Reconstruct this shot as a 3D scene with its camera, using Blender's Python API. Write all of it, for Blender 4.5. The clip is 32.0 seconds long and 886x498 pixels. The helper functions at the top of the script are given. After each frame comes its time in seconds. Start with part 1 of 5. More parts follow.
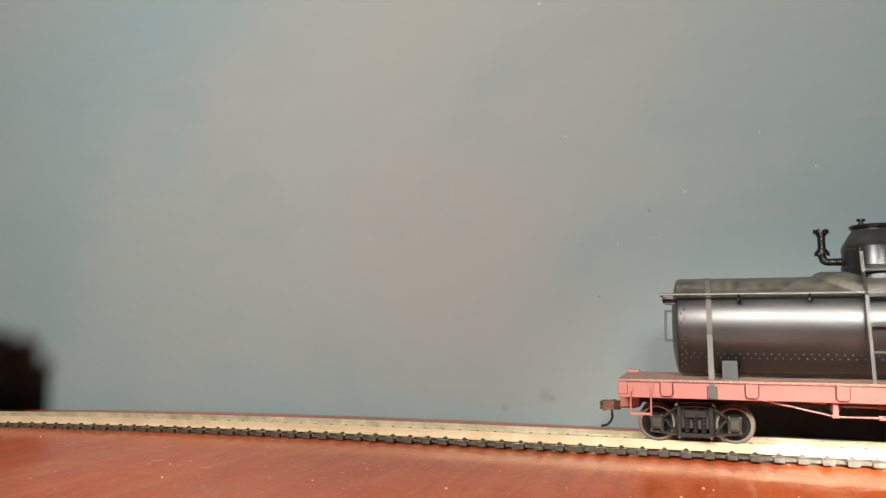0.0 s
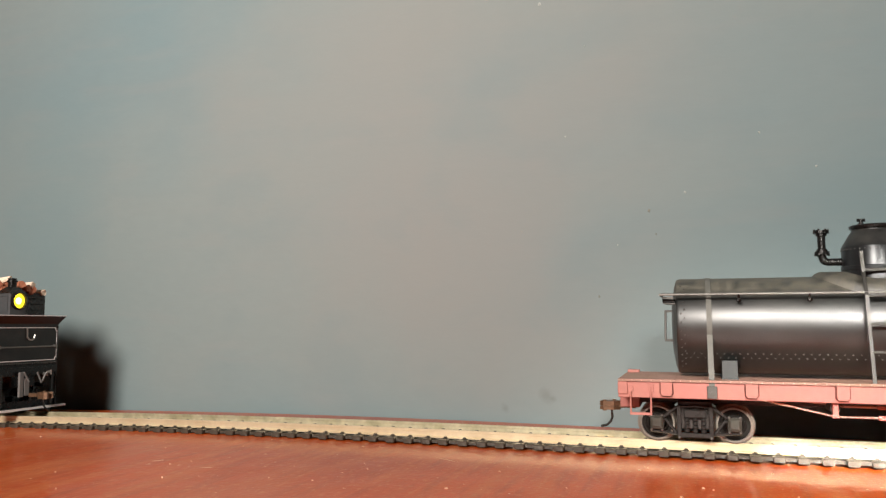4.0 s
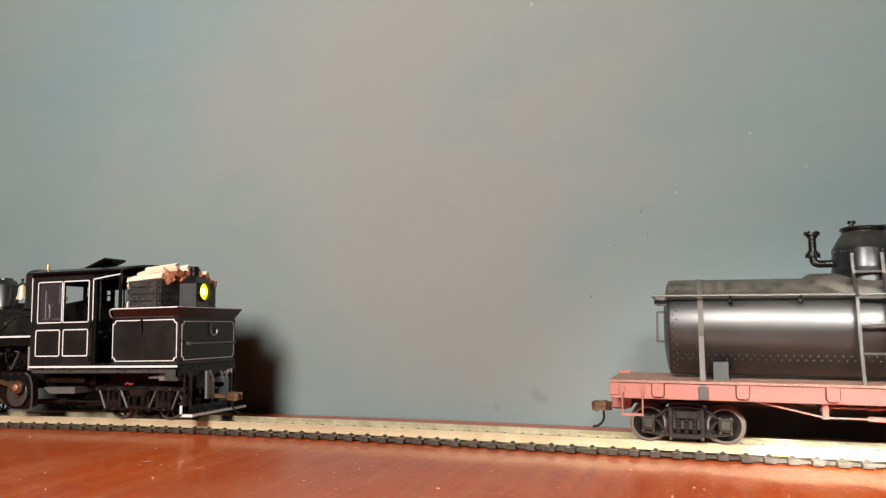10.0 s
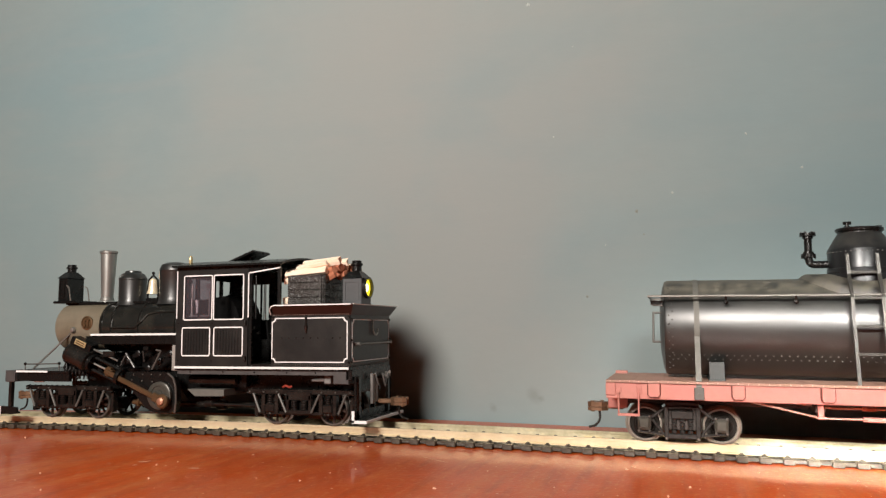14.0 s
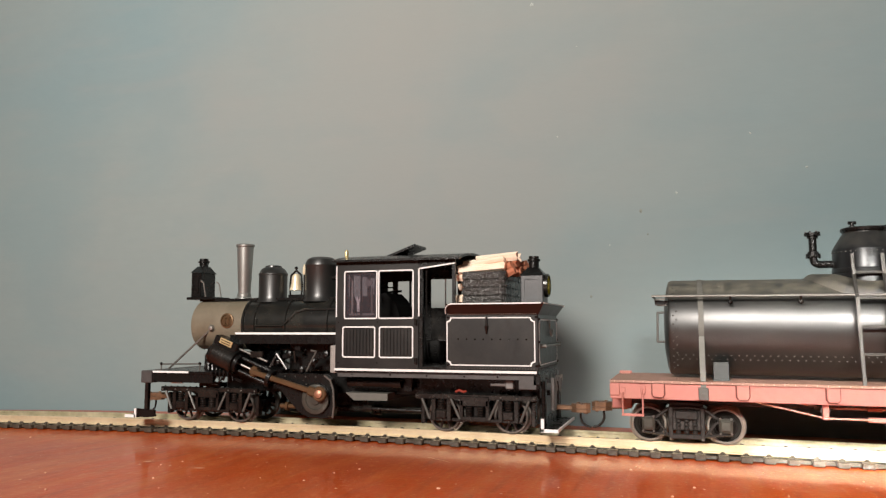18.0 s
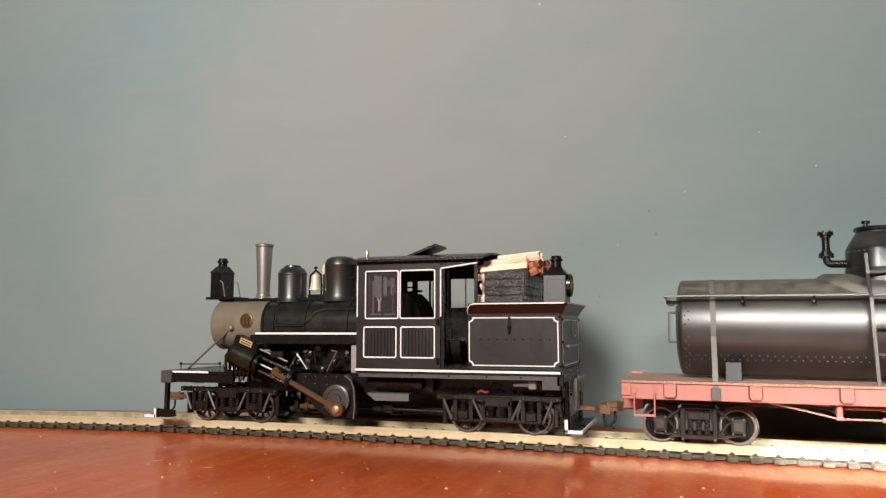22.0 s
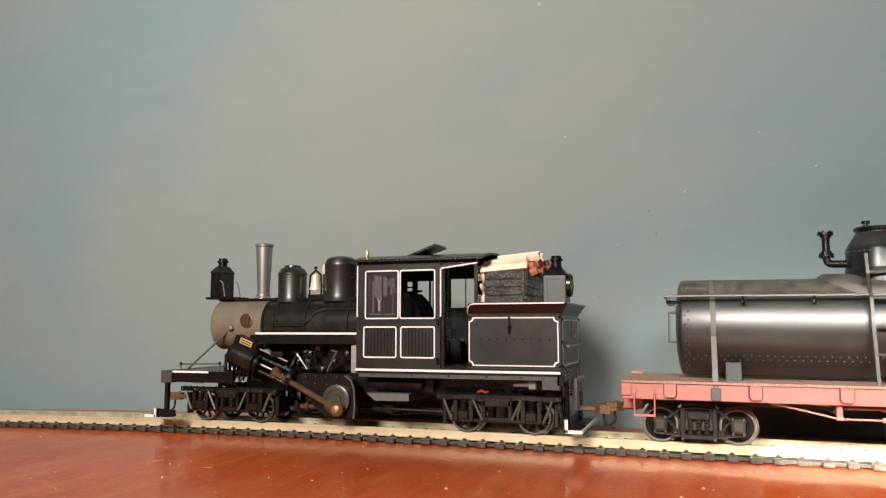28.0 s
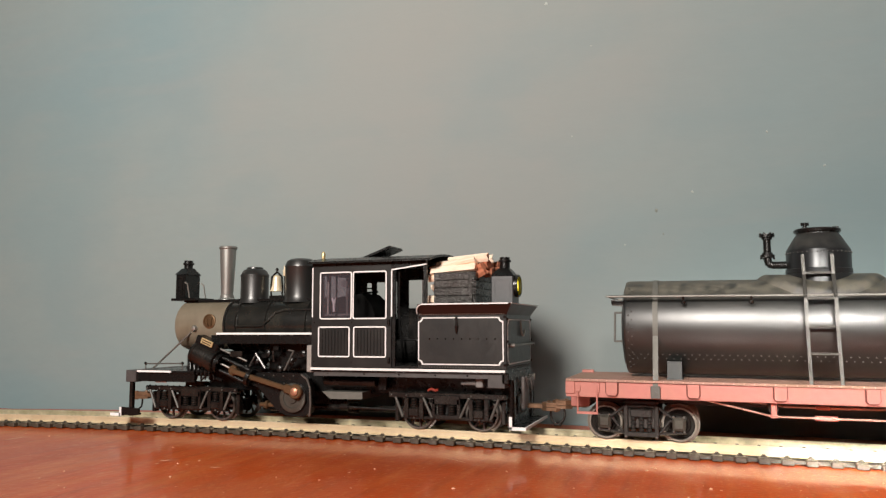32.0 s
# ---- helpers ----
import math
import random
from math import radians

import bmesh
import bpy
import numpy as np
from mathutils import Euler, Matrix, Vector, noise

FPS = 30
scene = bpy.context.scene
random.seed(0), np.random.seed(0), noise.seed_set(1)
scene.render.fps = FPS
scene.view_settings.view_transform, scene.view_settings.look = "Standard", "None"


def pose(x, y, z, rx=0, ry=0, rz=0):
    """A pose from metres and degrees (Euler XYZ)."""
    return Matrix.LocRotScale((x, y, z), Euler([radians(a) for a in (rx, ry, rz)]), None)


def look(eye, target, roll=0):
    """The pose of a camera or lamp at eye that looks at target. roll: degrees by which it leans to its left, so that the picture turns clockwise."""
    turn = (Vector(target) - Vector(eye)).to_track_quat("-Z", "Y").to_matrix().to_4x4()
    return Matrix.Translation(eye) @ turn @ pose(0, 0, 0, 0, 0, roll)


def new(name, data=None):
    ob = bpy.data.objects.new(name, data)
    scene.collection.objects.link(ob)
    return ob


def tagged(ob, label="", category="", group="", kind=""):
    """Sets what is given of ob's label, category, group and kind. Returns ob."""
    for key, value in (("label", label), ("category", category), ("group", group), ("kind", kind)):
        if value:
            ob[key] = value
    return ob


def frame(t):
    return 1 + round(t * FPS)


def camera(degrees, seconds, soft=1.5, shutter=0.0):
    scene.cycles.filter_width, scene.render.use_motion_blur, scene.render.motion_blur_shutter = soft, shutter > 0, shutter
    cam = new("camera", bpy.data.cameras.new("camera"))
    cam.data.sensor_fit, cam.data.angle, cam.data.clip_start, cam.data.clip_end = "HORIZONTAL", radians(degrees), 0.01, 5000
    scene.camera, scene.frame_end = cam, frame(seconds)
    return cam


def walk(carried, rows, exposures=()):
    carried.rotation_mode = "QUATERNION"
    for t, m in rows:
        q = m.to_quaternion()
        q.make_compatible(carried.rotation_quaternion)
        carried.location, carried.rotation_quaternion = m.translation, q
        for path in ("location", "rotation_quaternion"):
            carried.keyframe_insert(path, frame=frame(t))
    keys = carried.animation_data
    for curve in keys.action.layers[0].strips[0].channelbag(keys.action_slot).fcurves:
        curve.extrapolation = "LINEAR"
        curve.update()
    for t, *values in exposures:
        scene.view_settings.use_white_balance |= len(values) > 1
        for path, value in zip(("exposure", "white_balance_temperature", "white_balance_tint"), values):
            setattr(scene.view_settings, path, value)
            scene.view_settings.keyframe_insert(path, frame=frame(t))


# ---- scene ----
cam = camera(61.4, 32.0, soft=1.3)

# ---------------------------------------------------------------- the plan, in metres
EYE_Z = 0.0439            # the camera stands low, just over the table
PITCH, ROLL = 5.805, -0.2046
CY = 0.27574              # centre line of the track
RAIL = 0.0052             # top of the rails over the table
LOCO_X, CAR_X = -0.115, 0.0571


def cam_pose(yaw):
    """The camera turned left of the wall's normal by yaw degrees."""
    a, p = radians(yaw), radians(PITCH)
    way = Vector((-math.sin(a) * math.cos(p), math.cos(a) * math.cos(p), math.sin(p)))
    eye = Vector((0, 0, EYE_Z))
    return look(eye, eye + way, -ROLL)


walk(cam, [(t, cam_pose(a)) for t, a in (
    (0, 18.527), (7.5, 18.527), (8, 18.464), (8.5, 18.29), (9, 18.157), (9.5, 17.99), (10, 17.92), (11, 17.816),
    (12, 17.69), (13, 17.65), (14.5, 17.633), (17, 17.633), (17.5, 17.756), (18, 17.93), (18.5, 18.08), (19, 18.401),
    (19.5, 18.524), (21, 18.524), (28.5, 18.524), (29, 18.587), (29.5, 18.76), (30, 18.804), (31, 18.804),
    (31.5, 18.928), (32, 19.051))])

# ---------------------------------------------------------------- light
world = bpy.data.worlds.new("room_air")
world.use_nodes = True
world.node_tree.nodes["Background"].inputs[0].default_value = (0.75, 0.9, 1.0, 1)
world.node_tree.nodes["Background"].inputs[1].default_value = 0.12
scene.world = world
scene.view_settings.exposure = 0.0


def disk_lamp(name, eye, target, size, watts, colour):
    d = bpy.data.lights.new(name, "AREA")
    d.shape, d.size, d.energy, d.color = "DISK", size, watts, colour
    d.spread = radians(140)                                # a shade round the bulb
    ob = new(name, d)
    ob.matrix_world = look(eye, target)
    return ob


disk_lamp("desk_lamp_bulb", (-0.150, -0.40, 0.350), (-0.22, 0.33, 0.19), 0.20, 5.0, (1.0, 0.92, 0.84))

# unseen lamps added beside the camera: a small one for the tank car, a slim strip that rakes over the near end of the
# track
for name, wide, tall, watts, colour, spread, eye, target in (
        ("unseen_side_lamp", 0.12, 0.04, 0.069, (1.0, 0.95, 0.88), 27, (0.100, -0.03, 0.160), (0.056, 0.262, 0.016)),
        ("unseen_track_lamp", 0.24, 0.008, 0.070, (1.0, 0.95, 0.88), 4, (0.157, -0.03, 0.128), (0.145, 0.274, 0.0))):
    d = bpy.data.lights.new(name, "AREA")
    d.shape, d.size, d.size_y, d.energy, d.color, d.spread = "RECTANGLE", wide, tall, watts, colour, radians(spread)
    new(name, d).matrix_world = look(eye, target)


# ---------------------------------------------------------------- materials
def mat(name, base, rough=0.5, metal=0.0, spec=0.5, vary=0.12, scale=400.0, bump=0.0, bump_scale=900.0, tint=None,
        tint_scale=40.0, tint_amount=0.0, coat=0.0, emit=0.0, stretch=(1, 1, 1)):
    """A node material: base colour with fine mottling, a second larger tint, roughness variation and fine relief."""
    m = bpy.data.materials.new(name)
    m.use_nodes = True
    nt = m.node_tree
    n, l = nt.nodes, nt.links
    b = n["Principled BSDF"]
    b.inputs["Roughness"].default_value = rough
    b.inputs["Metallic"].default_value = metal
    b.inputs["Specular IOR Level"].default_value = spec
    b.inputs["Coat Weight"].default_value = coat
    tc = n.new("ShaderNodeTexCoord")
    mp = n.new("ShaderNodeMapping")
    mp.inputs["Scale"].default_value = stretch
    l.new(tc.outputs["Object"], mp.inputs["Vector"])

    def noise_at(s, detail=4.0):
        t = n.new("ShaderNodeTexNoise")
        t.inputs["Scale"].default_value, t.inputs["Detail"].default_value = s, detail
        l.new(mp.outputs["Vector"], t.inputs["Vector"])
        return t.outputs["Fac"]

    fine = noise_at(scale)
    r = n.new("ShaderNodeMapRange")
    r.inputs["To Min"].default_value, r.inputs["To Max"].default_value = 1 - vary, 1 + vary
    l.new(fine, r.inputs["Value"])
    rgb = n.new("ShaderNodeRGB")
    rgb.outputs[0].default_value = (*base, 1)
    col = rgb.outputs[0]
    if tint:
        k = n.new("ShaderNodeMapRange")
        k.inputs["From Min"].default_value, k.inputs["From Max"].default_value = 0.42, 0.68
        k.inputs["To Max"].default_value = tint_amount
        l.new(noise_at(tint_scale, 3.0), k.inputs["Value"])
        mx = n.new("ShaderNodeMix")
        mx.data_type = "RGBA"
        mx.inputs[7].default_value = (*tint, 1)
        l.new(k.outputs["Result"], mx.inputs[0])
        l.new(col, mx.inputs[6])
        col = mx.outputs[2]
    mul = n.new("ShaderNodeVectorMath")
    mul.operation = "SCALE"
    l.new(col, mul.inputs[0])
    l.new(r.outputs["Result"], mul.inputs["Scale"])
    l.new(mul.outputs[0], b.inputs["Base Color"])
    rr = n.new("ShaderNodeMapRange")
    rr.inputs["To Min"].default_value, rr.inputs["To Max"].default_value = max(rough - 0.08, 0.02), min(rough + 0.08, 1)
    l.new(noise_at(scale * 0.3), rr.inputs["Value"])
    l.new(rr.outputs["Result"], b.inputs["Roughness"])
    if bump:
        bp = n.new("ShaderNodeBump")
        bp.inputs["Strength"].default_value = bump
        bp.inputs["Distance"].default_value = 0.0004
        l.new(noise_at(bump_scale, 5.0), bp.inputs["Height"])
        l.new(bp.outputs["Normal"], b.inputs["Normal"])
    if emit:
        b.inputs["Emission Color"].default_value = (*base, 1)
        b.inputs["Emission Strength"].default_value = emit
    return m


M_WALL = mat("wall_paint", (0.240, 0.290, 0.290), 0.85, spec=0.2, vary=0.035, scale=160, tint=(0.186, 0.276, 0.302), tint_scale=5.0,
             tint_amount=1.0, bump=0.18, bump_scale=260, stretch=(0.6, 1, 1.3))


def wall_light_patch(m, centre, reach, warm, amount=0.75):
    """A wide, cloudy patch of uneven light and colour cast, painted into the wall colour."""
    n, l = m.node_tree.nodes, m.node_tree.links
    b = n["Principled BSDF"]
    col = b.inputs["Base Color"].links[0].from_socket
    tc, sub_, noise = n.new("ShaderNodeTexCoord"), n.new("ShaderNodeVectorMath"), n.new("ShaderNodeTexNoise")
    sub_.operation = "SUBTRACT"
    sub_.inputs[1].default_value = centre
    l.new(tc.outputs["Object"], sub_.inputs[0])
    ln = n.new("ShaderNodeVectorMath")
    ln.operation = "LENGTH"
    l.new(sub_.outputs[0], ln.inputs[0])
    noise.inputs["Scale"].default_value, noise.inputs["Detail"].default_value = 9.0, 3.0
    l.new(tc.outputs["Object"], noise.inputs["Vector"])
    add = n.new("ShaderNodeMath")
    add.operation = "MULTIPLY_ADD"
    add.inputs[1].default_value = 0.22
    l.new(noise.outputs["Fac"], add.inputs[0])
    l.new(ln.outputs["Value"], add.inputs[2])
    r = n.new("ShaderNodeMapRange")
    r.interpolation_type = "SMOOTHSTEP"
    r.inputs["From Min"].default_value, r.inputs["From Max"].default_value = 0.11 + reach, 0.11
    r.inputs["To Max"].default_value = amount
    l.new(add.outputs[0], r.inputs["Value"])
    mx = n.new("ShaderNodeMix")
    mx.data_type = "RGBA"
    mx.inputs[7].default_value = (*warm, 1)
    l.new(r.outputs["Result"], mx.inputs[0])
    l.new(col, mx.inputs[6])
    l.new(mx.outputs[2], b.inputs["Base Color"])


def rolled(m, scale, stretch, lo, hi, paint, amount):
    """Faint drawn-out blotches where the roller left the paint thinner."""
    n, l = m.node_tree.nodes, m.node_tree.links
    b = n["Principled BSDF"]
    tc, mp, t, r, mx = (n.new(k) for k in ("ShaderNodeTexCoord", "ShaderNodeMapping", "ShaderNodeTexNoise", "ShaderNodeMapRange", "ShaderNodeMix"))
    mx.data_type = "RGBA"
    mp.inputs["Scale"].default_value = stretch
    t.inputs["Scale"].default_value, t.inputs["Detail"].default_value = scale, 5.0
    r.inputs["From Min"].default_value, r.inputs["From Max"].default_value, r.inputs["To Max"].default_value = lo, hi, amount
    r.interpolation_type = "SMOOTHSTEP"
    mx.inputs[7].default_value = (*paint, 1)
    l.new(tc.outputs["Object"], mp.inputs["Vector"])
    l.new(mp.outputs["Vector"], t.inputs["Vector"])
    l.new(t.outputs["Fac"], r.inputs["Value"])
    l.new(r.outputs["Result"], mx.inputs[0])
    l.new(b.inputs["Base Color"].links[0].from_socket, mx.inputs[6])
    l.new(mx.outputs[2], b.inputs["Base Color"])


# Uneven light put into the paint: warm in the middle, teal at both ends.
wall_light_patch(M_WALL, (-0.13, 0.0, 0.145), 0.18, (0.274, 0.285, 0.273))
wall_light_patch(M_WALL, (0.085, 0.0, 0.100), 0.10, (0.180, 0.262, 0.280), 0.5)
wall_light_patch(M_WALL, (-0.385, 0.0, 0.115), 0.10, (0.180, 0.270, 0.290), 0.5)
wall_light_patch(M_WALL, (-0.10, 0.0, 0.075), 0.10, (0.278, 0.274, 0.266), 0.3)
def smudge(m, centre, reach, paint, amount):
    """A small soft stain with a ragged edge."""
    n, l = m.node_tree.nodes, m.node_tree.links
    b = n["Principled BSDF"]
    tc, d, t, r, mx = (n.new(k) for k in ("ShaderNodeTexCoord", "ShaderNodeVectorMath", "ShaderNodeTexNoise", "ShaderNodeMapRange", "ShaderNodeMix"))
    add = n.new("ShaderNodeMath")
    mx.data_type, d.operation, add.operation, r.interpolation_type = "RGBA", "DISTANCE", "MULTIPLY_ADD", "SMOOTHSTEP"
    d.inputs[1].default_value = centre
    t.inputs["Scale"].default_value, add.inputs[1].default_value = 0.9 / reach, reach * 1.1
    r.inputs["From Min"].default_value, r.inputs["From Max"].default_value, r.inputs["To Max"].default_value = reach * 1.5, reach * 0.5, amount
    mx.inputs[7].default_value = (*paint, 1)
    l.new(tc.outputs["Object"], d.inputs[0])
    l.new(tc.outputs["Object"], t.inputs["Vector"])
    l.new(t.outputs["Fac"], add.inputs[0])
    l.new(d.outputs["Value"], add.inputs[2])
    l.new(add.outputs[0], r.inputs["Value"])
    l.new(r.outputs["Result"], mx.inputs[0])
    l.new(b.inputs["Base Color"].links[0].from_socket, mx.inputs[6])
    l.new(mx.outputs[2], b.inputs["Base Color"])


for x, z, reach in ((-0.0640, 0.0125, 0.0050), (-0.0610, 0.0110, 0.0022), (-0.0830, 0.0060, 0.0030)):
    smudge(M_WALL, (x, 0.0, z), reach, (0.155, 0.165, 0.150), 0.38)
rolled(M_WALL, 22.0, (0.7, 1, 1.2), 0.48, 0.70, (0.196, 0.262, 0.276), 0.30)
rolled(M_WALL, 60.0, (0.25, 1, 1.6), 0.50, 0.72, (0.285, 0.292, 0.286), 0.15)


def table_wood():
    """Red-brown varnish over grain that runs across the table, with stains, dust specks and fine scratches."""
    m = mat("varnished_red_wood", (0.60, 0.084, 0.003), 0.42, spec=0.25, vary=0.12, scale=260, tint=(0.40, 0.048, 0.004), tint_scale=11,
            tint_amount=0.9, bump=0.34, bump_scale=700, coat=0.42)
    n, l = m.node_tree.nodes, m.node_tree.links
    b = n["Principled BSDF"]
    col = b.inputs["Base Color"].links[0].from_socket
    tc = n.new("ShaderNodeTexCoord")

    def over(col, fac, paint):
        mx = n.new("ShaderNodeMix")
        mx.data_type = "RGBA"
        mx.inputs[7].default_value = (*paint, 1)
        l.new(fac, mx.inputs[0])
        l.new(col, mx.inputs[6])
        return mx.outputs[2]

    def band(sock, lo, hi, top):
        r = n.new("ShaderNodeMapRange")
        r.inputs["From Min"].default_value, r.inputs["From Max"].default_value, r.inputs["To Max"].default_value = lo, hi, top
        l.new(sock, r.inputs["Value"])
        return r.outputs["Result"]

    def field(kind, scale, stretch, turn=0.0, out="Fac", detail=4.0):
        mp = n.new("ShaderNodeMapping")
        mp.inputs["Scale"].default_value, mp.inputs["Rotation"].default_value = stretch, (0, 0, radians(turn))
        l.new(tc.outputs["Object"], mp.inputs["Vector"])
        t = n.new(kind)
        t.inputs["Scale"].default_value = scale
        if kind == "ShaderNodeTexNoise":
            t.inputs["Detail"].default_value = detail
        l.new(mp.outputs["Vector"], t.inputs["Vector"])
        return t.outputs[out]

    grain = (1, 0.1, 1)
    col = over(col, band(field("ShaderNodeTexNoise", 260, grain, 12, detail=6), 0.50, 0.75, 0.42), (0.22, 0.030, 0.007))     # dark grain
    col = over(col, band(field("ShaderNodeTexNoise", 120, grain, 9), 0.50, 0.70, 0.55), (0.62, 0.16, 0.035))                 # pale grain
    col = over(col, band(field("ShaderNodeTexNoise", 34, (1, 0.22, 1), 14), 0.60, 0.72, 0.5), (0.20, 0.028, 0.009))          # dark stains
    col = over(col, band(field("ShaderNodeTexNoise", 17, (1, 0.5, 1), 30), 0.50, 0.66, 0.5), (0.56, 0.15, 0.055))            # cloudy wear
    col = over(col, band(field("ShaderNodeTexNoise", 620, (1, 0.5, 1)), 0.54, 0.70, 0.45), (0.66, 0.24, 0.09))               # fine grime
    col = over(col, band(field("ShaderNodeTexNoise", 480, (1, 0.4, 1), 20), 0.56, 0.72, 0.2), (0.24, 0.032, 0.006))
    col = over(col, band(field("ShaderNodeTexVoronoi", 115, (1, 1, 1), 0, "Distance"), 0.050, 0.030, 0.9), (0.80, 0.56, 0.42))   # dust specks
    col = over(col, band(field("ShaderNodeTexVoronoi", 300, (1, 1, 1), 0, "Distance"), 0.075, 0.05, 0.6), (0.70, 0.38, 0.24))
    col = over(col, band(field("ShaderNodeTexVoronoi", 42, (1, 0.14, 1), 35, "Distance"), 0.030, 0.015, 0.6), (0.64, 0.36, 0.22))  # scratches
    col = over(col, band(field("ShaderNodeTexVoronoi", 38, (0.12, 1, 1), -25, "Distance"), 0.030, 0.012, 0.5), (0.64, 0.36, 0.22))
    l.new(col, b.inputs["Base Color"])
    haze = n.new("ShaderNodeMapRange")
    haze.inputs["To Min"].default_value, haze.inputs["To Max"].default_value = 0.06, 0.22
    l.new(field("ShaderNodeTexNoise", 60, (1, 0.4, 1), 10), haze.inputs["Value"])
    l.new(haze.outputs["Result"], b.inputs["Coat Roughness"])
    return m


M_TABLE = table_wood()
M_ROOM = mat("dark_closing_surface", (0.12, 0.13, 0.14), 0.8, vary=0.05, scale=20)
M_RAIL = mat("nickel_silver_rail", (0.78, 0.66, 0.455), 0.36, metal=0.45, vary=0.10, scale=600, tint=(0.55, 0.42, 0.25),
             tint_scale=90, tint_amount=0.5)
# Far rail: tarnished olive, its strong mottling painted in for glints of the chairs.
M_TARNISH_GLINT = mat("tarnished_rail_with_glints", (0.60, 0.53, 0.36), 0.42, metal=0.4, vary=0.4, scale=420, tint=(0.36, 0.32, 0.18), tint_scale=150, tint_amount=0.7)
M_TIE = mat("black_plastic_tie", (0.050, 0.040, 0.030), 0.34, vary=0.5, scale=700, tint=(0.095, 0.080, 0.060), tint_scale=160, tint_amount=0.7, bump=0.7, bump_scale=1200)
M_BLACK = mat("satin_black_paint", (0.0065, 0.0064, 0.0062), 0.28, spec=0.34, vary=0.3, scale=1200, bump=0.16, bump_scale=4200)
M_PINK = mat("faded_red_oxide_plastic", (0.41, 0.150, 0.125), 0.55, vary=0.10, scale=500, tint=(0.40, 0.17, 0.13), tint_scale=120,
             tint_amount=0.6, bump=0.15)
M_SMOKE = mat("graphite_grey_paint", (0.17, 0.145, 0.105), 0.48, vary=0.15, scale=500, tint=(0.11, 0.09, 0.06), tint_scale=120, tint_amount=0.5, bump=0.1)
M_BROWN = mat("dark_brown_paint", (0.020, 0.0075, 0.006), 0.40, vary=0.2, scale=500, bump=0.1)
M_WHITE = mat("white_lining_paint", (0.76, 0.75, 0.75), 0.5, vary=0.05, scale=600)
M_GREYBLACK = mat("worn_grey_black_metal", (0.0095, 0.009, 0.0085), 0.25, metal=0.15, vary=0.3, scale=700, tint=(0.035, 0.03, 0.025), tint_scale=200, tint_amount=0.5, bump=0.2)
M_GUN = mat("gunmetal", (0.20, 0.19, 0.175), 0.36, metal=0.7, vary=0.15, scale=700)
M_SATIN = mat("satin_black_panel", (0.0098, 0.0100, 0.0098), 0.36, spec=0.42, vary=0.35, scale=1100, tint=(0.026, 0.024, 0.022), tint_scale=90, tint_amount=0.6, bump=0.07, bump_scale=4200)
M_JACKET = mat("black_boiler_jacket", (0.011, 0.0112, 0.0104), 0.25, spec=0.65, vary=0.3, scale=900, tint=(0.030, 0.028, 0.022), tint_scale=110, tint_amount=0.6, bump=0.06, bump_scale=1600)
M_BAND2 = mat("glossy_black_band", (0.014, 0.0135, 0.012), 0.24, spec=0.8, vary=0.3, scale=900)
M_STACK = mat("brushed_grey_stack", (0.34, 0.345, 0.33), 0.40, metal=0.75, vary=0.12, scale=700)
M_LAMPBOX = mat("grey_lamp_casing", (0.085, 0.088, 0.092), 0.38, metal=0.2, vary=0.15, scale=700, bump=0.1)
M_BELL = mat("pale_brass_bell", (0.80, 0.70, 0.50), 0.36, metal=0.35, vary=0.1, scale=500)
M_STEEL = mat("bright_worn_steel", (0.42, 0.40, 0.37), 0.38, metal=0.85, vary=0.15, scale=800)
M_GREY = mat("grey_plastic", (0.16, 0.155, 0.15), 0.5, vary=0.15, scale=700, bump=0.1)
M_BRASS = mat("polished_brass", (0.70, 0.56, 0.30), 0.42, metal=0.7, vary=0.1, scale=500)
M_COPPER = mat("copper_brown_rod", (0.16, 0.095, 0.05), 0.36, metal=0.6, vary=0.2, scale=600, tint=(0.11, 0.07, 0.035), tint_scale=150, tint_amount=0.6)
M_PIN = mat("copper_pin", (0.44, 0.22, 0.14), 0.46, metal=0.6, vary=0.2, scale=600)
M_COUPLER = mat("brown_coupler_metal", (0.21, 0.120, 0.070), 0.38, metal=0.5, vary=0.4, scale=900, tint=(0.10, 0.06, 0.035), tint_scale=260, tint_amount=0.6, bump=0.2)
M_LOG = mat("split_firewood", (0.95, 0.80, 0.64), 0.75, vary=0.15, scale=300, tint=(0.82, 0.54, 0.38), tint_scale=160, tint_amount=0.6, bump=0.4)
M_BARK = mat("reddish_log_ends", (0.42, 0.15, 0.08), 0.8, vary=0.3, scale=500, bump=0.4)
M_BOARD = mat("black_stained_boards", (0.036, 0.034, 0.032), 0.27, vary=0.5, scale=700, bump=1.6, bump_scale=1100, stretch=(0.8, 1, 1.5))
M_RED = mat("red_wire", (0.26, 0.035, 0.02), 0.5, vary=0.1)
M_RIM = mat("dark_wheel_rim", (0.15, 0.138, 0.125), 0.30, metal=0.6, vary=0.2, scale=600)
M_WHEEL = mat("dark_red_brown_wheel", (0.034, 0.015, 0.010), 0.5, vary=0.2, scale=600)
M_TANK = mat("semi_gloss_black_tank", (0.0068, 0.0076, 0.0072), 0.37, metal=0.0, spec=1.0, vary=0.12, scale=600, tint=(0.024, 0.023, 0.019), tint_scale=60, tint_amount=0.4, bump=0.05, bump_scale=2200)
M_DOME = mat("polished_black_dome", (0.016, 0.0165, 0.016), 0.36, spec=0.75, vary=0.1, scale=700)
M_STRAP = mat("dull_grey_strap", (0.10, 0.096, 0.088), 0.45, metal=0.3, vary=0.15, scale=600)
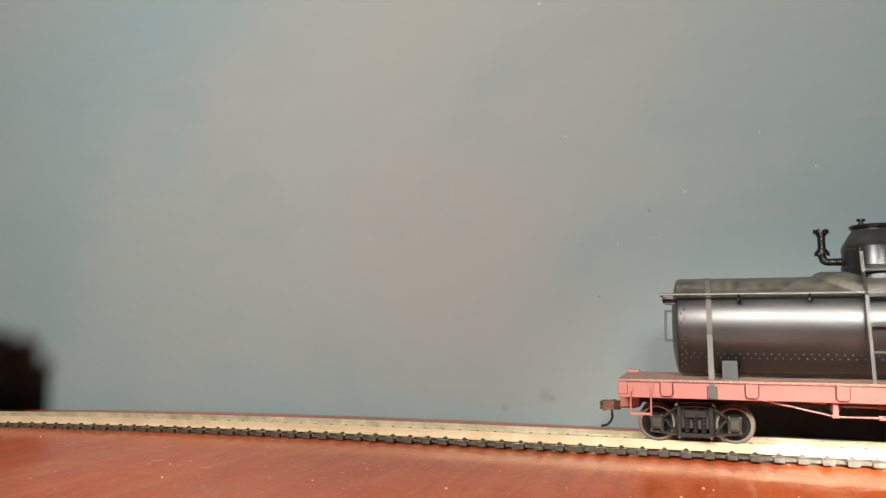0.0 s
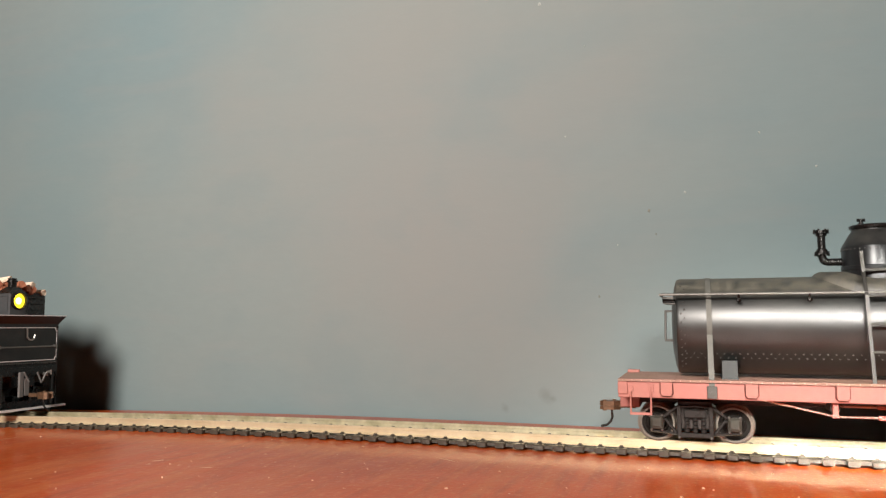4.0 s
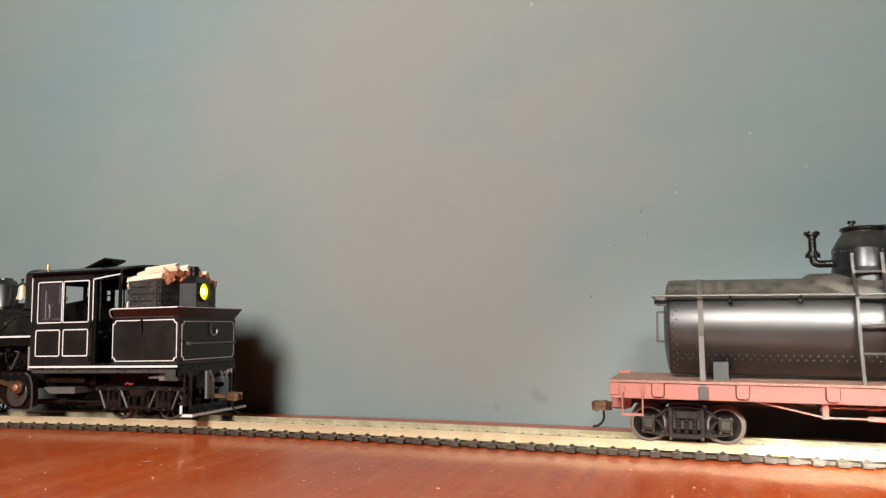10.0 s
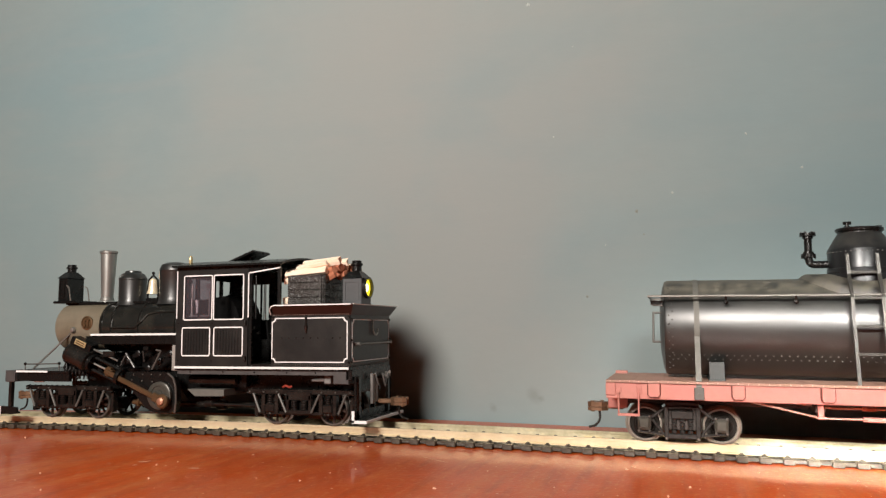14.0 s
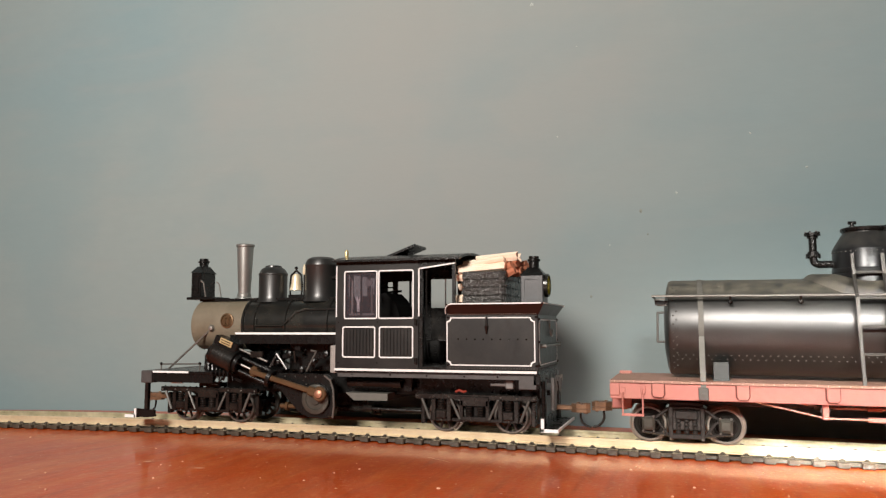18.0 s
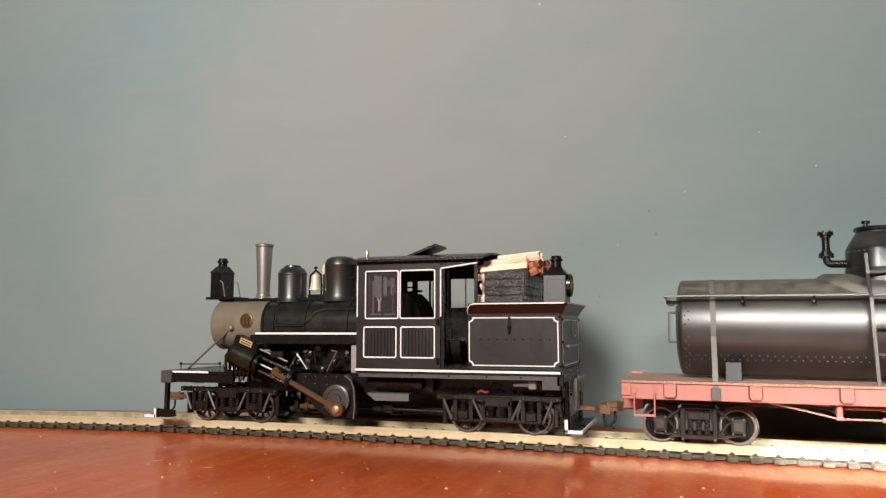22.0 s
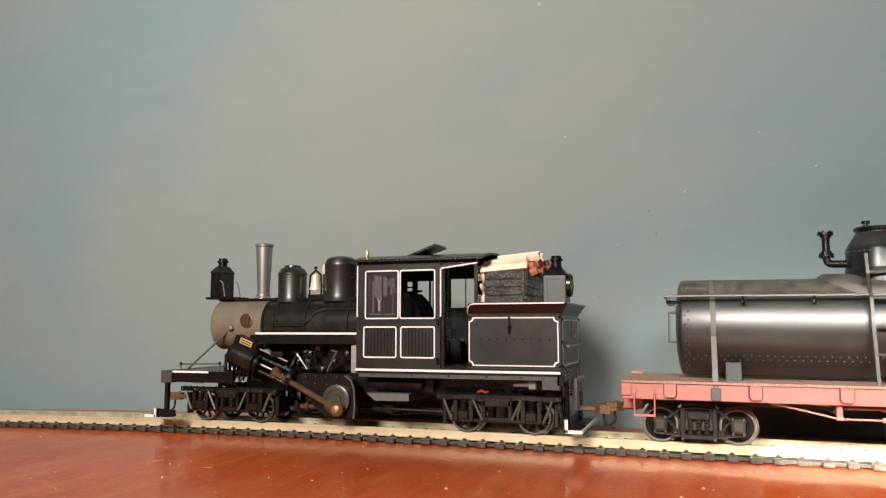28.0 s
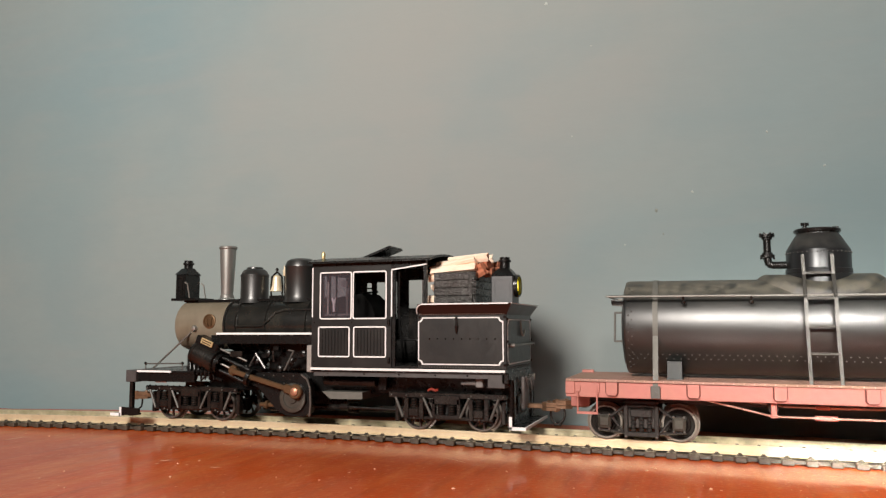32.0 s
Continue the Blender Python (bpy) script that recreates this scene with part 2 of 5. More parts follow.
M_SOOT = mat("sooty_black_iron", (0.004, 0.004, 0.004), 0.8, spec=0.1, vary=0.3, scale=600)
M_BAND = mat("bright_grey_strap", (0.115, 0.113, 0.100), 0.6, metal=0.15, vary=0.2, scale=600)
M_LAMP = mat("lit_yellow_lens", (1.0, 0.78, 0.03), 0.3, vary=0.02, scale=1500, emit=1.6)
M_CORE = mat("bright_lamp_core", (1.0, 0.93, 0.45), 0.3, vary=0.02, emit=4.0)

M_FLECK = mat("pale_paint_fleck", (0.38, 0.42, 0.41), 0.7, vary=0.1)
M_SMUDGE = mat("brown_smudge", (0.205, 0.222, 0.20), 0.7, vary=0.2, scale=300)
# Dark red that stands for the shade round the stake pockets.
M_POCKET_SHADE = mat("painted_pocket_shade", (0.16, 0.05, 0.04), 0.6, vary=0.2, scale=500)
M_SCUFF = mat("pale_scuffed_varnish", (0.68, 0.40, 0.27), 0.5, vary=0.3, scale=600)
M_DECK = mat("worn_red_deck_planks", (0.33, 0.185, 0.145), 0.66, vary=0.15, scale=400, tint=(0.30, 0.19, 0.125), tint_scale=160, tint_amount=0.7, bump=0.3)
M_PINKROD = mat("pale_painted_rod", (0.60, 0.36, 0.30), 0.30, metal=0.6, vary=0.1, scale=600)
M_UNDER = mat("dark_underframe", (0.03, 0.022, 0.018), 0.6, vary=0.3, scale=500)
M_STEELRIM = mat("worn_wheel_tread", (0.22, 0.20, 0.17), 0.36, metal=0.35, vary=0.2, scale=500)
M_WHEELWEB = mat("sooty_wheel_web", (0.012, 0.010, 0.008), 0.55, spec=0.15, vary=0.3, scale=600)
M_DOMECAR = mat("black_dome_paint", (0.032, 0.034, 0.036), 0.30, metal=0.6, vary=0.15, scale=600)
M_RIVET = mat("rubbed_rivet_heads", (0.055, 0.052, 0.046), 0.34, vary=0.2, scale=900)
M_TRUCK = mat("grey_black_truck_casting", (0.030, 0.029, 0.027), 0.28, metal=0.3, vary=0.25, scale=700, bump=0.2)
M_SILL = mat("worn_dark_grey_sill", (0.052, 0.049, 0.049), 0.42, vary=0.25, scale=800, tint=(0.085, 0.08, 0.078), tint_scale=150, tint_amount=0.5, bump=0.2, bump_scale=2500)
M_CRANK = mat("rubbed_grey_crank_disc", (0.070, 0.066, 0.056), 0.34, metal=0.3, vary=0.3, scale=700, tint=(0.035, 0.032, 0.027), tint_scale=200, tint_amount=0.5, bump=0.15)
M_TREAD = mat("pale_tread_plate", (0.36, 0.34, 0.32), 0.45, metal=0.3, vary=0.25, scale=900)
M_JOURNAL = mat("rubbed_journal_box", (0.068, 0.067, 0.056), 0.36, metal=0.3, vary=0.3, scale=700, bump=0.2)
M_LADDER = mat("dull_grey_ladder", (0.055, 0.053, 0.048), 0.42, metal=0.3, vary=0.2, scale=600)
M_SADDLE = mat("dark_grey_saddle", (0.055, 0.06, 0.06), 0.55, vary=0.15, scale=600)


def dusty(m, low, high, dust, amount):
    """Settled dust on the upper parts of a thing: low to high is the height, in metres, over which it thickens."""
    n, l = m.node_tree.nodes, m.node_tree.links
    b = n["Principled BSDF"]
    tc, sp = n.new("ShaderNodeTexCoord"), n.new("ShaderNodeSeparateXYZ")
    l.new(tc.outputs["Object"], sp.inputs[0])
    r, t, mul = n.new("ShaderNodeMapRange"), n.new("ShaderNodeTexNoise"), n.new("ShaderNodeMath")
    r.inputs["From Min"].default_value, r.inputs["From Max"].default_value, r.inputs["To Max"].default_value = low, high, amount
    t.inputs["Scale"].default_value, t.inputs["Detail"].default_value = 320, 9
    mul.operation = "MULTIPLY"
    grow = n.new("ShaderNodeMapRange")
    grow.inputs["From Min"].default_value, grow.inputs["From Max"].default_value = 0.28, 0.62
    l.new(tc.outputs["Object"], t.inputs["Vector"])
    l.new(t.outputs["Fac"], grow.inputs["Value"])
    l.new(sp.outputs["Z"], r.inputs["Value"])
    l.new(r.outputs["Result"], mul.inputs[0])
    l.new(grow.outputs["Result"], mul.inputs[1])
    col = b.inputs["Base Color"].links[0].from_socket
    mx = n.new("ShaderNodeMix")
    mx.data_type = "RGBA"
    mx.inputs[7].default_value = (*dust, 1)
    l.new(mul.outputs[0], mx.inputs[0])
    l.new(col, mx.inputs[6])
    l.new(mx.outputs[2], b.inputs["Base Color"])
    inv = n.new("ShaderNodeMapRange")
    inv.inputs["To Min"].default_value, inv.inputs["To Max"].default_value = b.inputs["Metallic"].default_value, 0.0
    l.new(mul.outputs[0], inv.inputs["Value"])
    l.new(inv.outputs["Result"], b.inputs["Metallic"])
    rg = n.new("ShaderNodeMix")
    rough = b.inputs["Roughness"].links[0].from_socket
    rg.inputs[3].default_value = 0.8
    l.new(mul.outputs[0], rg.inputs[0])
    l.new(rough, rg.inputs[2])
    l.new(rg.outputs[0], b.inputs["Roughness"])
    return m


dusty(M_TANK, 0.0470, 0.0505, (0.105, 0.096, 0.072), 0.85)
dusty(M_DOMECAR, 0.0636, 0.0652, (0.085, 0.079, 0.062), 0.3)


def glass(name, colour, rough=0.05):
    m = bpy.data.materials.new(name)
    m.use_nodes = True
    n, l = m.node_tree.nodes, m.node_tree.links
    n.remove(n["Principled BSDF"])
    t, g, mx = n.new("ShaderNodeBsdfTransparent"), n.new("ShaderNodeBsdfGlossy"), n.new("ShaderNodeMixShader")
    t.inputs[0].default_value = (*colour, 1)
    g.inputs["Roughness"].default_value = rough
    mx.inputs[0].default_value = 0.12
    # Pale purple-grey diffuse mixed in for the reflection on the pane.
    pane_sheen, m2 = n.new("ShaderNodeBsdfDiffuse"), n.new("ShaderNodeMixShader")
    pane_sheen.inputs[0].default_value = (0.42, 0.36, 0.40, 1)
    m2.inputs[0].default_value = 0.055
    l.new(t.outputs[0], mx.inputs[1])
    l.new(g.outputs[0], mx.inputs[2])
    l.new(mx.outputs[0], m2.inputs[1])
    l.new(pane_sheen.outputs[0], m2.inputs[2])
    l.new(m2.outputs[0], n["Material Output"].inputs[0])
    return m


M_GLASS = glass("smoky_cab_glass", (0.66, 0.60, 0.64))


# ---------------------------------------------------------------- mesh helpers (all lengths in millimetres)
def mm(*v):
    return Vector(v) * 0.001


def part(name, bm, material, parent=None, label="", smooth=False):
    """Links a bmesh (in millimetres) as one mesh object under a thing or a part."""
    bmesh.ops.scale(bm, vec=(0.001, 0.001, 0.001), verts=bm.verts)
    me = bpy.data.meshes.new(name)
    if smooth:
        for f in bm.faces:
            f.smooth = True
        for e in bm.edges:
            if len(e.link_faces) == 2 and e.calc_face_angle(0) > 0.6:
                e.smooth = False
    bm.to_mesh(me)
    bm.free()
    me.materials.append(material)
    ob = new(name, me)
    if parent:
        ob.parent = parent
    if name in ("rivets", "bead_strip", "flange_bolts", "bolts", "relief_bars"):
        tagged(ob, kind="stuff")                           # heads too small to pick apart
    if label:
        tagged(ob, label)
    return ob


def empty(name, x, y, z):
    ob = new(name)
    ob.empty_display_size = 0.01
    ob.location = (x, y, z)
    return ob


def box(bm, x0, x1, y0, y1, z0, z1, bevel=0.0):
    m = Matrix.Translation(((x0 + x1) / 2, (y0 + y1) / 2, (z0 + z1) / 2)) @ Matrix.Diagonal((abs(x1 - x0), abs(y1 - y0), abs(z1 - z0), 1))
    vs = bmesh.ops.create_cube(bm, size=1, matrix=m)["verts"]
    if bevel:
        es = list({e for v in vs for e in v.link_edges})
        bmesh.ops.bevel(bm, geom=es, offset=bevel, segments=1, affect="EDGES")
    return bm


def rod(bm, a, b, r, seg=10, r2=None):
    a, b = Vector(a), Vector(b)
    d = b - a
    m = Matrix.Translation((a + b) / 2) @ d.to_track_quat("Z", "Y").to_matrix().to_4x4()
    bmesh.ops.create_cone(bm, cap_ends=True, segments=seg, radius1=r, radius2=r if r2 is None else r2, depth=d.length, matrix=m)
    return bm


def lathe(bm, profile, seg=28, m=Matrix.Identity(4), cap=True):
    """A turned body: profile of (radius, height) from bottom to top round the z axis, then the matrix m."""
    rings = []
    for r, h in profile:
        if r < 1e-6:
            rings.append([bm.verts.new(m @ Vector((0, 0, h)))])
        else:
            rings.append([bm.verts.new(m @ Vector((r * math.cos(2 * math.pi * i / seg), r * math.sin(2 * math.pi * i / seg), h))) for i in range(seg)])
    for p, q in zip(rings, rings[1:]):
        for i in range(seg):
            j = (i + 1) % seg
            if len(p) == 1 and len(q) > 1:
                bm.faces.new((p[0], q[j], q[i]))
            elif len(q) == 1 and len(p) > 1:
                bm.faces.new((p[i], p[j], q[0]))
            elif len(p) > 1:
                bm.faces.new((p[i], p[j], q[j], q[i]))
    closed = profile[0] == profile[-1]
    for ring, rev in ((rings[0], True), (rings[-1], False)):
        if len(ring) > 1 and cap and not closed:
            bm.faces.new(ring[::-1] if rev else ring)
    bmesh.ops.recalc_face_normals(bm, faces=bm.faces)
    return bm


def prism(bm, outline, y0, y1):
    """An outline of (x, z) pushed from y0 to y1."""
    a = [bm.verts.new((x, y0, z)) for x, z in outline]
    b = [bm.verts.new((x, y1, z)) for x, z in outline]
    n = len(a)
    bm.faces.new(a)
    bm.faces.new(b[::-1])
    for i in range(n):
        j = (i + 1) % n
        bm.faces.new((a[j], a[i], b[i], b[j]))
    bmesh.ops.recalc_face_normals(bm, faces=bm.faces)
    return bm


def pipe(bm, pts, r, seg=6):
    """A bent wire through points, with round joints."""
    for a, b in zip(pts, pts[1:]):
        rod(bm, a, b, r, seg)
    for p in pts[1:-1]:
        bmesh.ops.create_icosphere(bm, subdivisions=1, radius=r * 1.02, matrix=Matrix.Translation(Vector(p)))
    return bm


def B():
    return bmesh.new()


ALONG_X = Matrix.Rotation(math.pi / 2, 4, "Y")        # turns a lathe's axis to +x
TOWARD = Matrix.Rotation(math.pi / 2, 4, "X")         # turns a lathe's axis to -y, toward the viewer

# ---------------------------------------------------------------- the room: table, wall, unseen closing walls
def dip(x):
    """How far the old table top sinks toward its left end, in millimetres at x."""
    d = min(max(-80 - x, 0), 300)
    return -6.2e-5 * d * d


b = bmesh.new()
xs = [-1100, -600] + [-400 + 10 * i for i in range(33)] + [0, 400, 900]
rows = [[b.verts.new((x, y, z + dip(x))) for y, z in ((-500, -1), (-499, 0), (335.6, 0), (336.6, -1), (336.6, -38), (-500, -38))] for x in xs]
for p, q in zip(rows, rows[1:]):
    for i in range(6):
        b.faces.new((p[i], p[(i + 1) % 6], q[(i + 1) % 6], q[i]))
b.faces.new(rows[0]), b.faces.new(rows[-1][::-1])
bmesh.ops.recalc_face_normals(b, faces=b.faces)
table = tagged(part("ground", b, M_TABLE), "varnished red-brown wooden table top with scratches", kind="structure")
# pale scuffs and crumbs on the varnish: x, y, length, width (millimetres), direction in degrees
for k, (x, y, long, wide, turn) in enumerate(((-262.1, 233.6, 9.6, 0.5, 84), (-144, 201, 4.9, 0.45, 18), (-166.9, 206.4, 4, 1, 32), (-170.1, 242.5, 0.6, 0.5, 17),
                                              (-182.5, 171.5, 1.1, 0.5, -28), (-165.6, 200.6, 1.3, 0.8, 65), (-155.1, 201.9, 1.6, 0.6, 111), (-78.1, 237.4, 16.1, 0.25, -33),
                                              (-90.7, 187.5, 1, 0.7, -27), (-61.7, 203.1, 0.7, 0.6, 18), (-16.9, 203.1, 0.9, 0.6, 18), (-148.1, 218.9, 1.1, 0.5, 94),
                                              (-56.1, 231.9, 0.5, 0.5, 18))):
    rnd = random.Random(k)
    b = bmesh.new()
    ring = [b.verts.new((long / 2 * math.cos(a / 10 * 6.283) * rnd.uniform(.7, 1.1), wide / 1.5 * math.sin(a / 10 * 6.283) * rnd.uniform(.5, 1.3), 0.02)) for a in range(10)]
    top = b.verts.new((0, 0, 0.10))
    for i in range(10):
        b.faces.new((ring[i], ring[(i + 1) % 10], top))
    part("scuff", b, M_SCUFF, table).matrix_basis = pose(x / 1000, y / 1000, dip(x) / 1000, rz=turn)
# crumbs and dust grains that catch the lamp
rnd = random.Random(33)
b = bmesh.new()
for k in range(300):
    x, y, r = rnd.uniform(-380, 110), rnd.uniform(118, 258), 0.08 + 0.32 * rnd.random() ** 4
    bmesh.ops.create_icosphere(b, subdivisions=1, radius=r, matrix=Matrix.Translation((x, y, dip(x) + r * 0.4)) @ Matrix.Diagonal((rnd.uniform(0.8, 1.8), rnd.uniform(0.7, 1.2), 0.7, 1)))
tagged(part("dust_crumbs", b, M_SCUFF, table), "pale dust crumbs lying on the varnish", kind="stuff")
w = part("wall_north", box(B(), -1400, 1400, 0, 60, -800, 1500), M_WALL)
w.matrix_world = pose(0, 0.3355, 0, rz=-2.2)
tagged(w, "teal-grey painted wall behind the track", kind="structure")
# flecks of old paint and a few smudges on the wall: along it, height, size, dark or pale (millimetres)
for k, (x, z, r, dark) in enumerate(((-53.9,130.5,.6,0), (-17.3,94.1,1.3,1), (-2.1,101.5,.9,0), (-65.3,195.8,1.5,0), (28.4,125.2,.8,0), (49.4,109.1,.8,0), (-39.6,56.7,.9,1), (-31.1,79.4,.7,0), (-14.5,83.7,.7,1), (-44.5,172.4,.6,0))):
    rnd = random.Random(k)
    r *= 0.7
    b = bmesh.new()
    vs = [b.verts.new((x + r * math.cos(a / 9 * 6.283) * rnd.uniform(.5, 1.1), -0.12, z + r * math.sin(a / 9 * 6.283) * rnd.uniform(.5, 1.3))) for a in range(9)]
    top = b.verts.new((x, -0.4, z))
    for i in range(9):
        b.faces.new((vs[i], vs[(i + 1) % 9], top))
    bmesh.ops.recalc_face_normals(b, faces=b.faces)
    part("paint_fleck", b, M_SMUDGE if dark else M_FLECK, w)
# Unseen dark walls, ceiling and floor, added to keep outside light out.
tagged(part("wall_south", box(B(), -1400, 1400, -1560, -1500, -800, 1500), M_ROOM), "unseen dark wall that closes off the room", kind="structure")
tagged(part("wall_west", box(B(), -1460, -1400, -1560, 400, -800, 1500), M_ROOM), "unseen dark wall that closes off the room", kind="structure")
tagged(part("wall_east", box(B(), 1400, 1460, -1560, 600, -800, 1500), M_ROOM), "unseen dark wall that closes off the room", kind="structure")
tagged(part("ceiling", box(B(), -1460, 1460, -1560, 600, 1500, 1560), M_ROOM), "unseen dark ceiling that closes off the room", kind="structure")
tagged(part("floor", box(B(), -1460, 1460, -1560, 600, -860, -800), M_ROOM), "unseen dark floor that closes off the room", kind="structure")

# ---------------------------------------------------------------- track
track = empty("railway_track", 0, CY, 0)
tagged(track, "model railway track with brass-coloured rails and black plastic ties", "railway track")
random.seed(4)


def rail_profile(bm, x0, x1, y):
    """A bullhead model rail: foot, web and head, 3 mm high."""
    half = ((1.15, 2.2), (1.15, 2.55), (0.35, 2.85), (0.35, 4.2), (0.52, 4.4), (0.52, 5.08), (0.42, 5.2))
    ring = [(y - a, z) for a, z in half] + [(y + a, z) for a, z in reversed(half)]
    xs = [x0] + [-400 + 10 * i for i in range(33)] + [x1]
    cuts = [[bm.verts.new((x, a, z + dip(x))) for a, z in ring] for x in xs]
    for p, q in zip(cuts, cuts[1:]):
        for i in range(len(ring)):
            j = (i + 1) % len(ring)
            bm.faces.new((p[i], p[j], q[j], q[i]))
    bm.faces.new(cuts[0]), bm.faces.new(cuts[-1][::-1])
    bmesh.ops.recalc_face_normals(bm, faces=bm.faces)
    return bm


for s in (-1, 1):
    part("rail", rail_profile(B(), -560, 260, s * 8.75), M_RAIL if s < 0 else M_TARNISH_GLINT, track, "bare brass-coloured rail")


def tie_mesh(seed):
    rnd = random.Random(seed)
    b = B()
    box(b, -1.7 + rnd.uniform(-.15, .15), 1.7 + rnd.uniform(-.15, .15), -13.5 + rnd.uniform(-.35, .35), 13.5, 0.15, 2.1, 0.25)
    for s in (-1, 1):
        for k in (-1, 1):                                   # moulded chairs on both sides of each rail
            y = s * 8.75 + k * 1.55
            top = 3.3 if s > 0 and k < 0 else 2.9
            box(b, -1.0, 1.0, y - 0.6, y + 0.6, 2.0, 2.45, 0.15)
            box(b, -0.6, 0.6, y - 0.5, y + 0.5, 2.4, top, 0.22)
        # the web that ties the strip together
        box(b, 1.5, 5.5, s * 8.75 - 2.6 + rnd.uniform(-.3, .3), s * 8.75 + 2.4, 0.5, 1.6)
    return b


kinds = [part("tie", tie_mesh(i), M_TIE, track) for i in range(7)]
first = -297.57 - 36 * 7
for i in range(112):
    x = first + 7 * i
    if i < 7:
        kinds[i].location = mm(x, 0, dip(x))
    else:
        o = new("tie", kinds[(i * 5 + i // 7) % 7].data)
        o.parent = track
        o.location = mm(x + random.uniform(-.12, .12), random.uniform(-.15, .15), dip(x))
        o.rotation_euler = (0, 0, random.uniform(-.012, .012))
for x, y in ((-32, 8.75), (28.2, -8.75)):
    part("rail_joiner", box(B(), x - 3.2, x + 3.2, y - 1.35, y + 1.35, 2.15, 3.1, 0.2), M_BRASS, track, "folded metal rail joiner")

# ---------------------------------------------------------------- the engine, in millimetres: x along the track from its middle
# (front toward -x), y from the track's centre line, z over the table
loco = empty("steam_locomotive", LOCO_X, CY, RAIL)
tagged(loco, "black geared steam locomotive model with white lining and lit rear lamp", "locomotive")


def lp(name, bm, material, parent=None, label="", smooth=False):
    for v in bm.verts:                                     # the far side lies nearer the centre line than the near side
        if v.co.y > 9:
            v.co.y = 9 + (v.co.y - 9) * 0.66
    bmesh.ops.translate(bm, vec=(0, 0, -5.2), verts=bm.verts)
    return part(name, bm, material, parent or loco, label, smooth)


def holed(bm, x0, x1, z0, z1, holes, y0, y1):
    """A wall in the xz plane with rectangular openings through it."""
    xs = sorted({x0, x1, *[v for h in holes for v in h[:2]]})
    zs = sorted({z0, z1, *[v for h in holes for v in h[2:]]})
    for xa, xb in zip(xs, xs[1:]):
        for za, zb in zip(zs, zs[1:]):
            cx, cz = (xa + xb) / 2, (za + zb) / 2
            if not any(h[0] < cx < h[1] and h[2] < cz < h[3] for h in holes):
                box(bm, xa, xb, y0, y1, za, zb)
    bmesh.ops.remove_doubles(bm, verts=bm.verts, dist=1e-4)
    return bm


def round_rect(x0, x1, z0, z1, r, notch=False, n=5):
    pts = []
    for cx, cz, a in ((x1 - r, z1 - r, 0), (x0 + r, z1 - r, 90), (x0 + r, z0 + r, 180), (x1 - r, z0 + r, 270)):
        if notch:                                          # corners cut inward in a quarter round
            kx, kz = (x1 if cx > x0 + r + 1e-6 else x0), (z1 if cz > z0 + r + 1e-6 else z0)
            arc = [(kx + r * math.cos(radians(a + 270 - 90 * i / n)), kz + r * math.sin(radians(a + 270 - 90 * i / n))) for i in range(n + 1)]
            pts += arc
        else:
            pts += [(cx + r * math.cos(radians(a + 90 * i / n)), cz + r * math.sin(radians(a + 90 * i / n))) for i in range(n + 1)]
    return pts


def lining(x0, x1, z0, z1, y, w=0.5, r=1.0, notch=False, t=0.12):
    """A painted line round a panel, standing barely proud, toward -y."""
    o = round_rect(x0, x1, z0, z1, r, notch)
    i = round_rect(x0 + w, x1 - w, z0 + w, z1 - w, r if notch else max(r - w, 0.2), notch)
    bm = B()
    rings = [[bm.verts.new((px, yy, pz)) for px, pz in ring] for ring, yy in ((o, y), (o, y - t), (i, y - t), (i, y))]
    n = len(o)
    for a, b in zip(rings, rings[1:] + rings[:1]):
        for k in range(n):
            bm.faces.new((a[k], a[(k + 1) % n], b[(k + 1) % n], b[k]))
    bmesh.ops.recalc_face_normals(bm, faces=bm.faces)
    return bm


def rivets(pts, r=0.28):
    bm = B()
    for p in pts:
        bmesh.ops.create_icosphere(bm, subdivisions=1, radius=r, matrix=Matrix.Translation(Vector(p)))
    return bm


# ---- frame and footplate
lp("footplate", box(B(), -4.0, 72.3, -21.5, 21.5, 26.6, 28.2, 0.1), M_BLACK)
for s in (-1, 1):
    lp("footplate_stripe", box(B(), -4.0, 71.9, s * 21.72, s * 21.4, 27.25, 28.1), M_WHITE, label="white stripe")
    lp("side_sill", box(B(), -3, 71.5, s * 20.9, s * 19.6, 25.0, 26.6), M_SILL)
    lp("bolster_end", box(B(), 65.4, 71.6, s * 21.0, s * 16, 21.8, 26.6, 0.2), M_SILL)
lp("main_frame", box(B(), -60, 70, -7, 7, 17.5, 26.5, 0.4), M_BLACK)
lp("rivets", rivets([(x, -21.0, 25.9) for x in (3, 18, 32, 46, 58)], 0.35), M_GREYBLACK)

# ---- cab
cab = lp("cab", holed(B(), -3.8, 29.0, 28.2, 67.6, [(0.2, 12.4, 46.8, 63.4), (14.0, 26.6, 46.8, 63.4)], -21.5, -20.7), M_SATIN)
lp("cab_wall", holed(B(), -3.8, 20.8, 28.2, 67.6, [(1.5, 3.8, 60.0, 62.0), (1.5, 3.8, 57.2, 59.4), (6.1, 11.2, 46.5, 62.2), (12.0, 15.5, 46.5, 62.2)], 20.7, 21.5), M_BLACK)
lp("far_lintel", box(B(), 20.8, 43, 20.7, 21.5, 62.8, 67.6), M_BLACK)
lp("far_door_post", box(B(), 32.6, 34.2, 19.6, 20.9, 28.2, 66), M_BLACK)
lp("far_door", box(B(), 20.8, 33, 20.7, 21.4, 29, 51.0, 0.2), M_GREYBLACK)
b = B()
box(b, -3.8, -3.0, -20.7, 20.7, 28.2, 47)
box(b, -3.8, -3.0, -20.7, 20.7, 63.5, 69)
